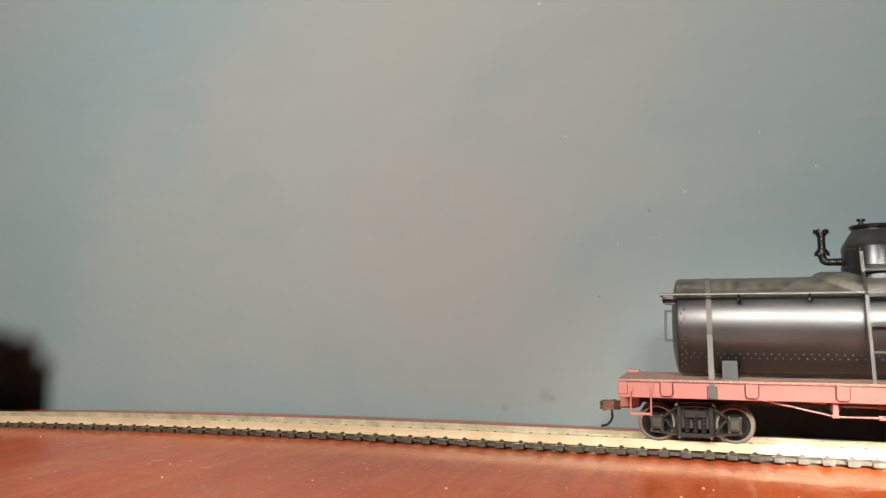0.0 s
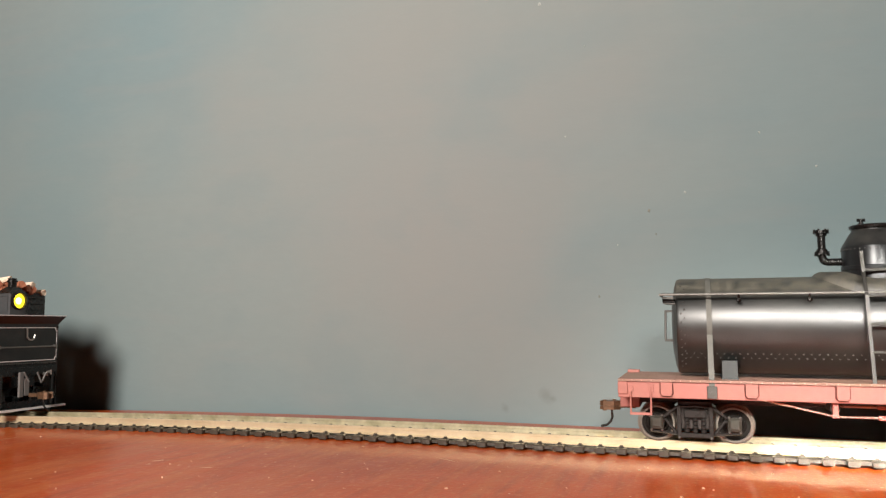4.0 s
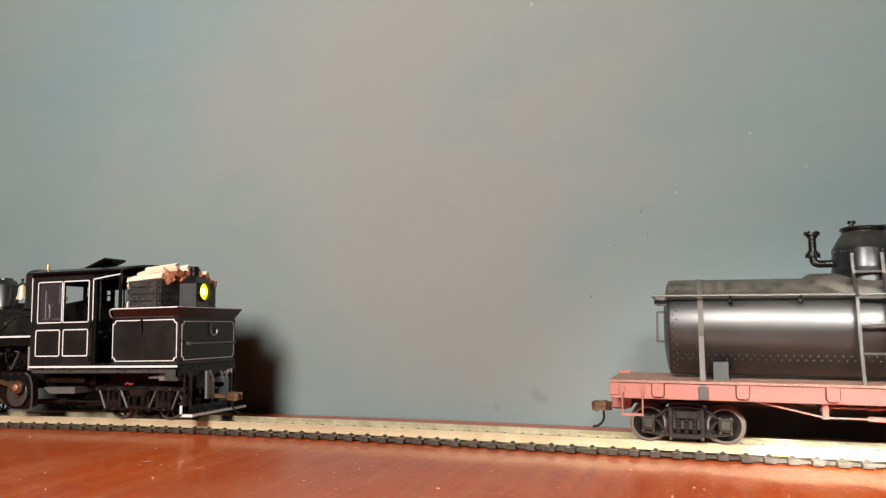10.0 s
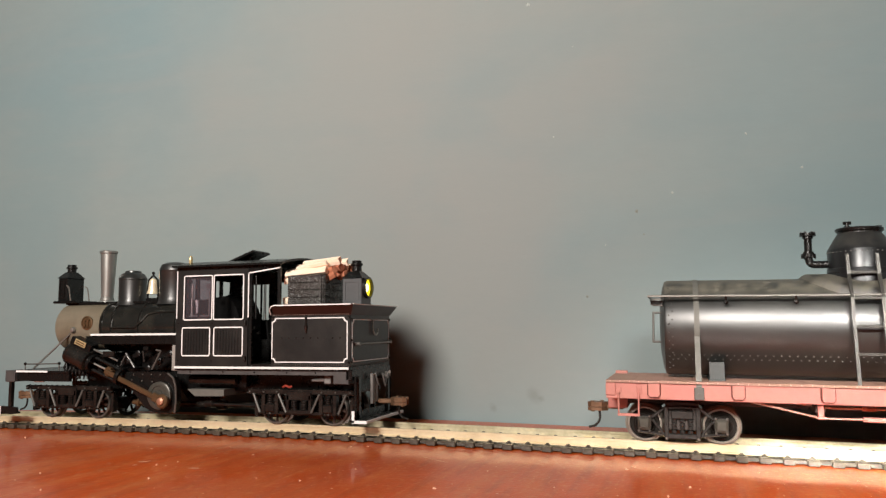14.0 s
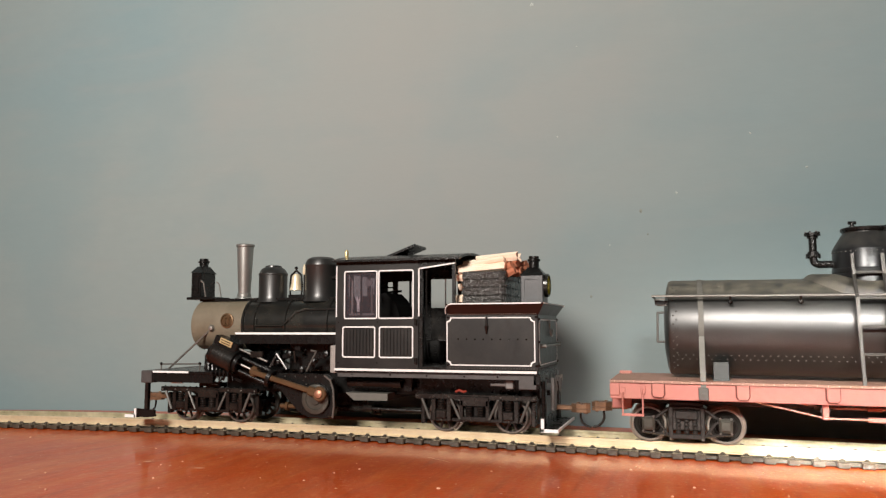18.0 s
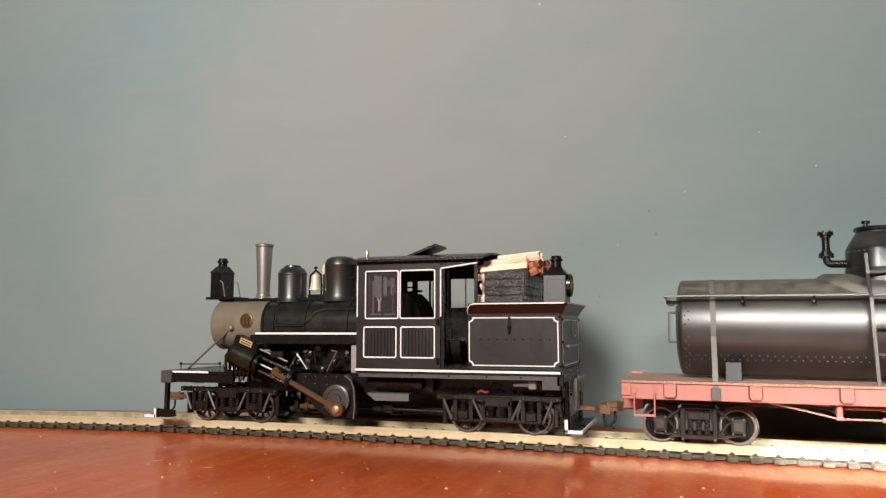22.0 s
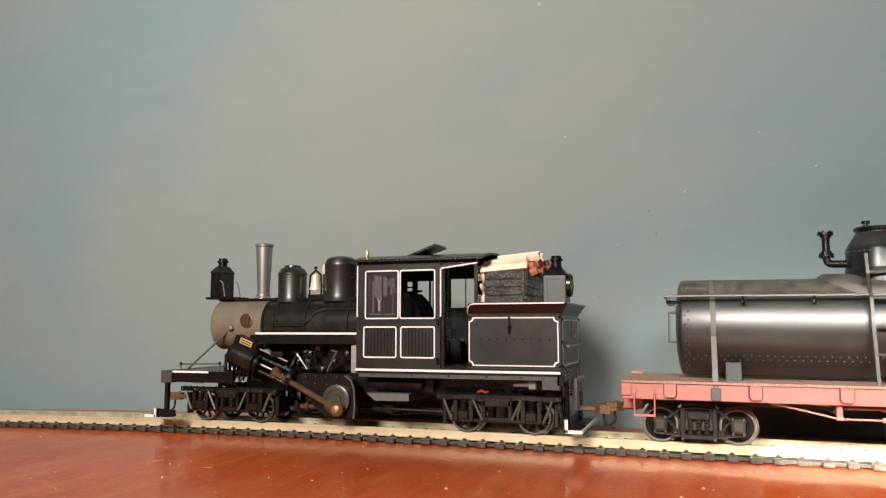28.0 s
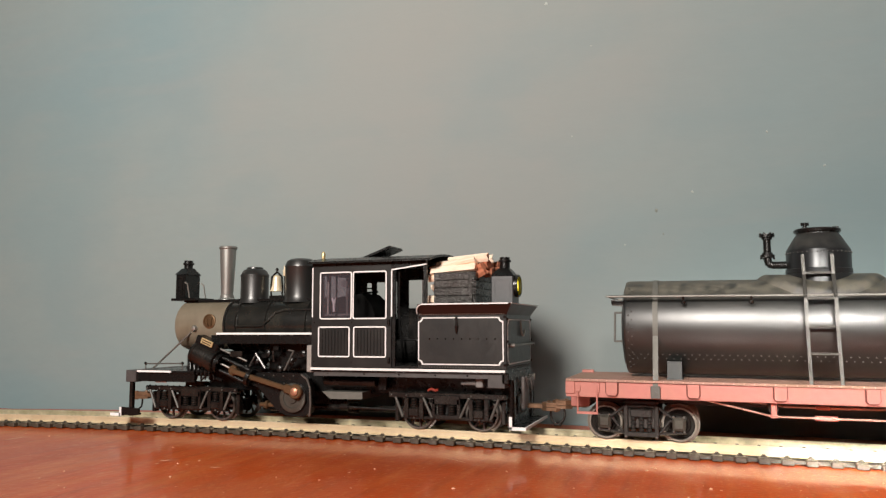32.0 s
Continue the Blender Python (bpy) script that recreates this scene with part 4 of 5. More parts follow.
# ---- front platform
lp("pilot_beam", box(B(), -91.2, -86.0, -21, 21, 20.9, 25.8, 0.3), M_SILL)
lp("front_deck", box(B(), -86.0, -58, -20, 20, 24.6, 25.7, 0.1), M_BLACK)
for s in (-1, 1):
    lp("deck_stripe", box(B(), -86.0, -69, s * 20.25, s * 19.9, 25.0, 25.75), M_WHITE)
    lp("deck_sill", box(B(), -86.0, -58, s * 19.5, s * 18, 21.2, 24.6), M_BLACK)
    lp("lower_stripe", box(B(), -80, -74.5, s * 16.2, s * 15.8, 20.6, 21.1), M_WHITE)
    lp("deck_rail", pipe(B(), [(-84.5, s * 17, 25.6), (-84.5, s * 17, 28.3), (-66, s * 17, 28.6), (-66, s * 17, 25.6)], 0.27), M_STRAP)
    lp("rail_knob", rivets([(-84.5, s * 17, 28.4), (-66, s * 17, 28.7)], 0.75), M_GREYBLACK)
    lp("pilot_post", box(B(), -89.4, -87.9, s * 20.4, s * 18.8, 7.0, 20.9), M_GREYBLACK)
    b = B()
    box(b, -98.2, -93.0, s * 21.2, s * 20.9, 6.9, 8.1)
    box(b, -93.6, -92.6, s * 21.2, s * 20.9, 6.9, 10.6)
    lp("footboard_edge", b, M_WHITE, label="white-painted footboard end")
for s in (-1, 1):
    lp("front_footboard", box(B(), -98.0, -92.8, s * 20.9, s * 14.5, 7.0, 7.9), M_BLACK)
lp("front_footboard_back", prism(B(), [(-93.2, 7.0), (-84, 7.6), (-84, 10.2), (-93.2, 10.6)], -20.9, -20.0), M_BLACK)
for s in (-1, 1):
    lp("front_step_hanger", box(B(), -92.8, -86, s * 20.0, s * 17, 7.2, 8.0), M_BLACK)


def coupler_head(x, sgn, z):
    """A knuckle coupler: shank, flared head with its open jaw, and the knuckle's pivot pin."""
    b = B()
    plan = [(-0.6, -1.2), (1.4, -2.7), (5.0, -3.0), (6.3, -2.2), (6.0, -1.0), (4.4, -0.5), (4.2, 0.5), (5.9, 1.4), (5.4, 2.5), (1.4, 2.3), (-0.6, 1.2)]
    for low, high in ((z - 1.55, z - 0.35), (z - 0.2, z + 1.45)):
        rings = [[b.verts.new((x + sgn * u, v, h)) for u, v in plan] for h in (low, high)]
        b.faces.new(rings[0])
        b.faces.new(rings[1][::-1])
        for k in range(len(plan)):
            n = (k + 1) % len(plan)
            b.faces.new((rings[0][k], rings[1][k], rings[1][n], rings[0][n]))
    bmesh.ops.recalc_face_normals(b, faces=b.faces[:])
    box(b, min(x, x + sgn * 4.6), max(x, x + sgn * 4.6), -1.2, 1.2, z - 0.5, z + 0.2, 0.1)
    box(b, min(x - sgn * 6, x), max(x - sgn * 6, x), -1.3, 1.3, z - 0.9, z + 0.8, 0.2)
    rod(b, (x + sgn * 4.7, -2.0, z - 1.9), (x + sgn * 4.7, -2.0, z + 1.85), 0.75, 10)
    rod(b, (x + sgn * 1.6, 0.6, z + 1.2), (x + sgn * 1.6, 0.6, z + 1.9), 0.6, 8)
    return b


def coupler(x, sgn, parent_name, z=13.6):
    c = lp(parent_name, coupler_head(x, sgn, z), M_COUPLER, smooth=False)
    lp("trip_pin", pipe(B(), [(x + sgn * 2.6, -0.6, z - 1.5), (x + sgn * 2.6, -0.6, z - 3.5), (x + sgn * 3.0, -0.6, z - 5.0), (x + sgn * 4.3, -0.6, z - 6.2), (x + sgn * 6.4, -0.6, z - 6.8)], 0.4), M_GREYBLACK, c)
    return c


coupler(81, 1, "rear_coupler", 14.2)
coupler(-97, -1, "front_coupler", 13.6)
lp("drawbar", box(B(), -92.5, -58, -1.6, 1.6, 12.8, 14.4, 0.2), M_GREYBLACK)

# ---- rear end below the footplate
lp("rear_beam", box(B(), 70.5, 73.0, -21, 21, 23.2, 27.0, 0.2), M_BLACK)
for s in (-1, 1):
    lp("step_hanger", rod(B(), (73.4, s * 18.8, 8.4), (73.4, s * 18.8, 24.5), 0.55, 8), M_BLACK)
    lp("step_hanger", box(B(), 72.9, 73.9, s * 16.5, s * 14.5, 8.4, 24.5), M_GREYBLACK)
b = B()
box(b, 72.9, 74.0, -21.0, -20.6, 7.9, 12.2)
box(b, 72.9, 78.8, -21.0, -20.6, 7.7, 8.8)
box(b, 78.4, 78.9, -20.6, 21, 7.8, 8.8)
lp("footboard_edge", b, M_WHITE, label="white-painted footboard edge")
lp("rear_footboard", box(B(), 73.0, 78.5, -20.6, 20.8, 7.8, 8.7), M_BLACK)
lp("rear_footboard_back", box(B(), 72.4, 73.0, -20.6, 20.8, 7.8, 11.5), M_BLACK)
lp("lift_plate", box(B(), 74.0, 75.2, -6.5, -4.2, 13.5, 25.0, 0.2), M_GREY)
lp("lift_plate", box(B(), 74.0, 75.2, -3.8, -1.0, 14.0, 22.0, 0.2), M_GREY)
lp("lift_rods", pipe(rod(B(), (75.4, -4.6, 25.0), (75.4, -1.6, 20.5), 0.4, 8), [(75.4, 3, 24.5), (75.4, 5.5, 19.5), (75.4, 8, 24)], 0.4), M_GREY)
for y, z in ((9, 23.5), (12.5, 24.2)):
    lp("hose_valve", rod(rod(B(), (72.8, y, z), (75.2, y, z), 0.7, 10), (75.0, y, z - 1.2), (75.0, y, z + 1.0), 0.5, 8), M_STEEL)

# ---- drive: cylinders, guides, crank, shaft (front lies toward -x)
U = Vector((45.7, 0, -17.4)).normalized()                   # the cylinder's slope down to the crank
CRANK = Vector((-13.5, 0, 16.1))
for s in (-1, 1):
    y = s * 18.0
    a = Vector((-58.8, y, 33.4))
    m = Matrix.Translation(a) @ U.to_track_quat("Z", "Y").to_matrix().to_4x4()
    cyl = lp("cylinder", lathe(B(), [(0, -0.9), (3.4, -0.6), (4.4, -0.3), (4.8, 0.3), (4.8, 1.2), (4.55, 1.4), (4.55, 9.4), (4.9, 9.6), (4.9, 11.2), (4.2, 11.5), (0, 11.6)], 26, m), M_GREYBLACK, smooth=True)
    b = B()
    for dz, dy in ((2.6, 0), (-2.6, 0)):
        p = a + U * 11.0 + Vector((0.36, 0, 0.93)) * dz
        rod(b, p, p + U * 16.5, 0.75, 8)
    for k in (12.3, 28.0):
        p = a + U * k
        mm2 = Matrix.Translation(p) @ U.to_track_quat("Z", "Y").to_matrix().to_4x4()
        lathe(b, [(2.4, -0.8), (3.7, -0.8), (3.7, 0.8), (2.4, 0.8), (2.4, -0.8)], 20, mm2)
    lp("crosshead_guide", b, M_BLACK, smooth=True)
    lp("piston_rod", rod(B(), a + U * 11, a + U * 24, 0.45, 8), M_STEEL)
    p = a + U * 4.0 + Vector((0.36, 0, 0.93)) * 5.2
    q = U.to_track_quat("X", "Z").to_matrix().to_4x4()
    b = B()
    box(b, -4.5, 6.5, -2.5, 2.5, -1.8, 2.2, 0.4)
    bmesh.ops.transform(b, matrix=Matrix.Translation(p) @ Matrix.Rotation(math.atan2(17.4, 45.7), 4, "Y"), verts=b.verts)
    lp("valve_chest", b, M_BLACK)
    p2 = a + U * 5.6 + Vector((0.36, 0, 0.93)) * 6.3 + Vector((0, s * 3.1, 0))
    b = B()
    box(b, -2.9, 2.9, -0.25, 0.25, -1.15, 1.15, 0.1)
    bmesh.ops.transform(b, matrix=Matrix.Translation(p2) @ Matrix.Rotation(math.atan2(17.4, 45.7), 4, "Y"), verts=b.verts)
    plate = lp("makers_plate", b, M_BRASS, label="small brass plate with raised bars")
    b = B()
    for k in (-0.45, 0.45):
        box(b, -2.2, 2.2, -0.34, 0.34, k - 0.22, k + 0.22)
    bmesh.ops.transform(b, matrix=Matrix.Translation(p2) @ Matrix.Rotation(math.atan2(17.4, 45.7), 4, "Y"), verts=b.verts)
    lp("plate_bars", b, M_COPPER, plate)
    # valve rods and levers above the guides
    v = a + U * 10.0 + Vector((0.36, 0, 0.93)) * 5.4
    lp("valve_rod", rod(B(), v, v + U * 14, 0.45, 8), M_GUN)
    lp("valve_link", box(B(), v.x + 5.5, v.x + 11, y - 0.6, y + 0.6, v.z - 3.4, v.z - 1.0, 0.2), M_GREYBLACK)
    lp("link_arm", rod(rod(B(), (-30.5, y, 33.0), (-26.0, y, 27.2), 0.6, 8), (-30.5, y + 0.4, 33), (-33.5, y + 0.4, 28), 0.45, 8), M_TRUCK)
    lp("rocker_arm", pipe(B(), [(-17.5, y, 26.5), (-13.5, y, 34.0), (-15.8, y, 34.4)], 0.36), M_STRAP)
    lp("drain_pipes", pipe(pipe(B(), [(-60, y + 1, 31), (-58, y + 1, 26), (-60, y + 1, 22)], 0.35), [(-55, y + 1, 30), (-54, y + 1, 24), (-57, y + 1, 21.5)], 0.35), M_BLACK)
    b = B()
    prism(b, [(-40, 25.4), (-10.5, 25.4), (-7.6, 23.5), (-6.3, 20), (-6.0, 13.5), (-6.6, 10.4), (-9, 9.2), (-17, 9.2), (-21, 11), (-30, 20.0), (-40, 22)], s * 17.0, s * 14.0)
    lp("gear_housing", b, M_BLACK)
    lp("rivets", rivets([(-36 + 4.4 * i, s * 17.0, 24.4) for i in range(6)] + [(-33 + 5 * i, s * 17.0, 22.4 - 0.3 * i) for i in range(4)], 0.34), M_GUN)
    lp("housing_rim", pipe(B(), [(-10.5, s * 17.0, 25.0), (-7.9, s * 17.0, 23.2), (-6.6, s * 17.0, 19.8), (-6.3, s * 17.0, 13.5), (-6.8, s * 17.0, 9.2)], 0.4), M_GUN)
for k in range(7):                                         # drain cocks and small copper pipes under the cylinder
    x = -62.5 + 1.9 * k
    lp("drain_cock", rod(rod(pipe(B(), [(x, -16.5, 29.5 - 0.5 * k), (x + 0.8, -17.2, 26.0), (x - 0.6 + 0.2 * k, -17.0, 22.2)], 0.33), (x, -17.4, 25.4), (x + 1.5, -17.4, 25.4), 0.6, 8), (x + 0.7, -17.9, 24.2), (x + 0.7, -17.9, 26.4), 0.35, 6), (M_BLACK, M_GREYBLACK, M_BLACK)[k % 3], smooth=True)
lp("cylinder_saddle", box(B(), -66, -46, -15, 15, 24, 33, 1.0), M_BLACK)
lp("steam_pipes", pipe(pipe(B(), [(-62, -15.5, 31), (-64, -16, 27), (-60, -16, 23)], 0.7), [(-53, -15, 29), (-51, -16, 23), (-47, -16, 22)], 0.6), M_BLACK)
lp("drive_shaft", rod(rod(rod(B(), (-38, 0, 11), (30, 0, 11), 1.2, 10), (-34, 0, 11), (-29, 0, 11), 2.2, 12), (2, 0, 11), (6, 0, 11), 2.0, 12), M_GREYBLACK, smooth=True)
lp("shaft_joint", rod(rod(B(), (-33.5, -9, 12.2), (-26, -9, 12.2), 0.9, 10), (-31, -9, 12.2), (-29.8, -9, 12.2), 1.6, 10), M_COPPER, smooth=True)
lp("air_tank", rod(B(), (-2, -13, 22.4), (19.5, -13, 22.4), 1.9, 14), M_GREYBLACK, smooth=True)
lp("ash_pan", prism(B(), [(-2.7, 18.6), (14.4, 18.6), (14.4, 16.0), (0.8, 15.8)], -14.6, 8), M_BAND)
lp("brake_rod", rod(rod(B(), (3, -10, 12.5), (30, -10, 12.0), 0.5, 8), (3, -10, 12.6), (6.5, -10, 12.5), 1.2, 10), M_GREYBLACK)
lp("frame_bracket", box(B(), 20, 23, -12, -9, 19.5, 26.6), M_BLACK)
random.seed(7)
for i in range(16):                                        # the small links and lubricator gear behind the guides
    x, z = -37 + 1.75 * i, 27 + (i * 37 % 9)
    b = B()
    if i % 3 == 0:
        lathe(b, [(0, -0.9), (1.3, -0.9), (1.3, 0.6), (0.7, 0.9), (0, 1.0)], 12, Matrix.Translation((x, -15.4, z)) @ TOWARD)
    elif i % 3 == 1:
        rod(b, (x, -14.8, z), (x + random.uniform(-4, 4), -14.2, z - random.uniform(3, 7)), 0.5, 7)
    else:
        box(b, x - 1.2, x + 1.3, -15.6, -13.6, z - 0.9, z + 0.8, 0.2)
    lp("valve_fitting", b, (M_BLACK, M_GREYBLACK, M_BLACK)[i % 3], smooth=(i % 3 == 0))
lp("injector", rod(box(B(), 60.0, 62.8, -17.8, -15.4, 21.6, 24.8, 0.3), (54.5, -16.6, 22.9), (60.5, -16.6, 23.2), 0.5, 8, 0.9), M_GREY)
lp("loose_wire", pipe(B(), [(41.0, -14.8, 20.0), (42.5, -15.2, 20.6), (44.0, -15.2, 20.0), (44.8, -14.6, 20.3)], 0.45), M_RED, label="short red wire end")


def wheel_mesh(r, spokes, width=2.4):
    """A wheel on the y axis, its tread from y 0 to -width, flange at y +0.4."""
    b = B()
    lathe(b, [(r - 0.8, -width), (r - 0.25, -width), (r, -width + 0.25), (r, -0.1), (r + 0.75, 0.05), (r + 0.75, 0.55), (r - 0.8, 0.7), (r - 0.8, -width)], 30, Matrix.Rotation(-math.pi / 2, 4, "X"))
    return b


def wheel_core(r, spokes, width=2.4):
    b = B()
    if not spokes:
        lathe(b, [(0, -0.9), (2.5, -1.0), (2.9, -1.7), (3.4, -1.7), (3.8, -1.1), (r - 0.75, -1.2), (r - 0.75, 0.3), (0, 0.4)], 24, Matrix.Rotation(-math.pi / 2, 4, "X"))
    lathe(b, [(0, -width - 0.3), (1.3, -width - 0.3), (1.6, -width + 0.2), (1.6, 0.6), (0, 0.7)], 14, Matrix.Rotation(-math.pi / 2, 4, "X"))
    rod(b, (0, 0, 0), (0, 8.2, 0), 0.8, 8)
    return b


WHEELS = []                                                  # (wheel, its rest pose, radius, thing) for the motion


def wheel_pair(parent, x, r, thing, tyre_mat, core_mat, shared, spokes=9):
    for s in (-1, 1):
        if "tyre" not in shared:
            tyre, core = part("wheel", wheel_mesh(r, spokes), tyre_mat, parent, smooth=True), part("wheel_centre", wheel_core(r, spokes), core_mat)
            shared["tyre"], shared["core"] = tyre.data, core.data
        else:
            tyre, core = new("wheel", shared["tyre"]), new("wheel_centre", shared["core"])
            tyre.parent = parent
        core.parent = tyre
        for i in range(spokes):
            if "spoke" not in shared:
                spoke = part("spoke", rod(B(), (1.2, -1.2, 0), (r - 0.8, -1.2, 0), 0.55, 6), core_mat)
                shared["spoke"] = spoke.data
            else:
                spoke = new("spoke", shared["spoke"])
            spoke.parent = tyre
            spoke.matrix_basis = Matrix.Rotation(2 * math.pi * i / spokes, 4, "Y")
        rest = pose(x / 1000, s * 0.0080, r / 1000, rz=0 if s < 0 else 180)
        tyre.matrix_basis = rest
        WHEELS.append((tyre, x / 1000, s, r / 1000, thing))


def coil(b, x, y, z0, z1, r):
    """A coil spring as one turned body with four rounds."""
    prof = [(r * 0.55, z0)]
    for i in range(4):
        z, h = z0 + (z1 - z0) * (i + 0.5) / 4, (z1 - z0) / 8
        prof += [(r * 0.6, z - h * 0.9), (r, z - h * 0.4), (r, z + h * 0.4), (r * 0.6, z + h * 0.9)]
    return lathe(b, prof + [(r * 0.55, z1)], 12, Matrix.Translation((x, y, 0)))


def truck_frame(c, w):
    """One side of a geared truck at y = -13.5: bars, pedestals and struts round centre c with wheels at c -+ w."""
    b = B()
    y0, y1 = -14.6, -12.8
    box(b, c - 22.6, c + 22.6, y0, y1, 17.2, 19.1, 0.2)
    box(b, c - w - 4.8, c + w + 4.8, y0 + 0.3, y1, 9.4, 10.6, 0.15)
    box(b, c - 5.2, c + 5.2, y0 - 0.5, y1, 15.0, 18.4, 0.2)
    box(b, c - 5.2, c + 5.2, y0 - 0.3, y1, 9.8, 11.4, 0.2)
    for x in (c - 4.8, c + 4.8):
        box(b, x - 0.6, x + 0.6, y0 - 0.5, y1, 10, 17, 0.1)
    for s in (-1, 1):
        x = c + s * w
        for k in (-2.9, 2.9):
            box(b, x + k - 0.8, x + k + 0.8, y0 - 0.7, y1, 9.6, 17.2, 0.15)
        box(b, x - 2.0, x + 2.0, y0 - 1.0, y1, 10.4, 13.6, 0.4)
    return b


for c, w in ((-63.6, 12.6), (47.9, 12.4)):
    truck = lp("truck", box(B(), c - 4, c + 4, -12.8, 12.8, 11.0, 17.5, 0.3), M_BLACK)
    for s in (-1, 1):
        b = truck_frame(c, w)
        if s > 0:
            bmesh.ops.rotate(b, cent=(c, 0, 0), matrix=Matrix.Rotation(math.pi, 3, "Z"), verts=b.verts)
        lp("side_frame", b, M_GREYBLACK, truck)
        for k in (-1, 1):                                  # rubbed slanting struts, bolt heads on the bars
            lp("strut", rod(B(), (c + k * 8.8, s * 14.9, 17.4), (c + k * 5.4, s * 14.9, 10.4), 0.5, 8), M_STRAP, truck, smooth=True)
            lp("strut", rod(B(), (c + k * 19.8, s * 14.9, 17.4), (c + k * 16.8, s * 14.9, 10.2), 0.5, 8), M_STRAP, truck, smooth=True)
        lp("bolts", rivets([(c + k * dx, s * 14.7, z) for k in (-1, 1) for dx, z in ((4.0, 16.8), (9.6, 18.1), (15.4, 18.1), (21.6, 18.1), (12.5, 9.9))], 0.42), M_GUN, truck)
        lp("bolts", rivets([(c - 21 + 3.0 * k, s * 13.8, 19.1) for k in range(15)], 0.4), M_GREYBLACK, truck)
        for x, y, z0, z1, r in ((c - w, 14.6, 13.6, 17.0, 1.3), (c + w, 14.6, 13.6, 17.0, 1.3), (c - 2.1, 14.2, 11.4, 15.0, 1.4), (c + 2.1, 14.2, 11.4, 15.0, 1.4)):
            lp("spring", coil(B(), x, s * y, z0, z1, r), M_GREYBLACK, truck)
        for x in (c - w - 8.2, c + w + 8.2):
            lp("brake_shoe", box(B(), x - 0.8, x + 0.8, s * 11.5, s * 8.5, 8.0, 16.5, 0.3), M_GREYBLACK, truck)
    lp("gear_case", rod(B(), (c - w - 6, 0, 11), (c + w + 6, 0, 11), 2.6, 14), M_BLACK, truck)
    shared = {} if c < 0 else shared
    for x in (c - w, c + w):
        wheel_pair(loco, x, 6.3, "loco", M_RIM, M_WHEEL, shared)

# ---- moving crank gear; poses are in the engine's own space
cranks, rods, heads = [], [], []
for s in (-1, 1):
    b = B()
    lathe(b, [(0, 0), (5.3, 0), (5.6, 0.3), (5.6, 1.3), (5.3, 1.5), (3.9, 1.5), (3.7, 1.2), (2.2, 1.2), (2.0, 1.8), (0, 1.9)], 36, TOWARD if s < 0 else Matrix.Rotation(-math.pi / 2, 4, "X"))
    disc = part("crank_disc", b, M_CRANK, loco, "round rubbed grey crank disc", True)
    b = B()
    m = Matrix.Translation((3.6, s * 3.2, 0)) @ (TOWARD if s < 0 else Matrix.Rotation(-math.pi / 2, 4, "X"))
    lathe(b, [(1.0, -1.8), (1.0, 0.6), (1.5, 0.7), (1.5, 1.3), (0.9, 1.6), (0, 1.8)], 16, m)
    part("crank_pin", b, M_PIN, disc, smooth=True)
    cranks.append((disc, s))
    b = B()
    box(b, -0.5, 27.5, -0.6, 0.6, -1.0, 1.0, 0.3)
    lathe(b, [(1.1, -0.9), (2.6, -0.9), (2.8, -0.4), (2.8, 0.5), (2.4, 0.9), (1.1, 0.9), (1.1, -0.9)], 20, Matrix.Translation((29.6, 0, 0)) @ TOWARD)
    box(b, 24.5, 27.6, -0.75, 0.75, -1.7, 1.7, 0.4)
    con = part("connecting_rod", b, M_COPPER, loco, "copper-brown connecting rod", True)
    rods.append((con, s))
    b = B()
    box(b, -2.2, 1.6, -1.2, 1.2, -1.3, 1.3, 0.3)
    box(b, -1.6, 0.6, -1.0, 1.0, -2.0, 2.0, 0.25)
    head = part("crosshead", b, M_COPPER, loco)
    heads.append((head, s))

# ---------------------------------------------------------------- the tank car, in millimetres from its middle, z over the table
car = empty("tank_car", CAR_X, CY, RAIL)
tagged(car, "black tank car with dome on a faded red flat underframe", "tank car")


def cp(name, bm, material, parent=None, label="", smooth=False):
    for v in bm.verts:                                     # the far side lies nearer the centre line than the near side
        if v.co.y > 11:
            v.co.y = 11 + (v.co.y - 11) * 0.6
    bmesh.ops.translate(bm, vec=(0, 0, car_lift - 5.2), verts=bm.verts)
    return part(name, bm, material, parent or car, label, smooth)


random.seed(21)
car_lift = 0.9                                             # the body stands this much over its first drawn height
# ---- wooden-framed underframe
cp("underframe", box(B(), -79, 79, -20.4, 20.4, 20.0, 23.6), M_PINK, label="faded red underframe")
deck = cp("deck", box(B(), -80.6, 80.6, -21.6, 21.6, 23.5, 24.6), M_PINK)
n = 54
for i in range(n):
    x0 = -81.2 + 162.4 * i / n
    cp("plank", box(B(), x0 + 0.02, x0 + 162.4 / n - 0.02, -22.9, 22.9, 24.5, 25.3 + random.uniform(-.04, .04), 0.03), M_DECK, deck)
cp("bolts", rivets([(-81.2 + 162.4 * (i + 0.5) / n, s * 22.9, 24.95) for i in range(n) for s in (-1, 1)], 0.22), M_PINKROD, deck)
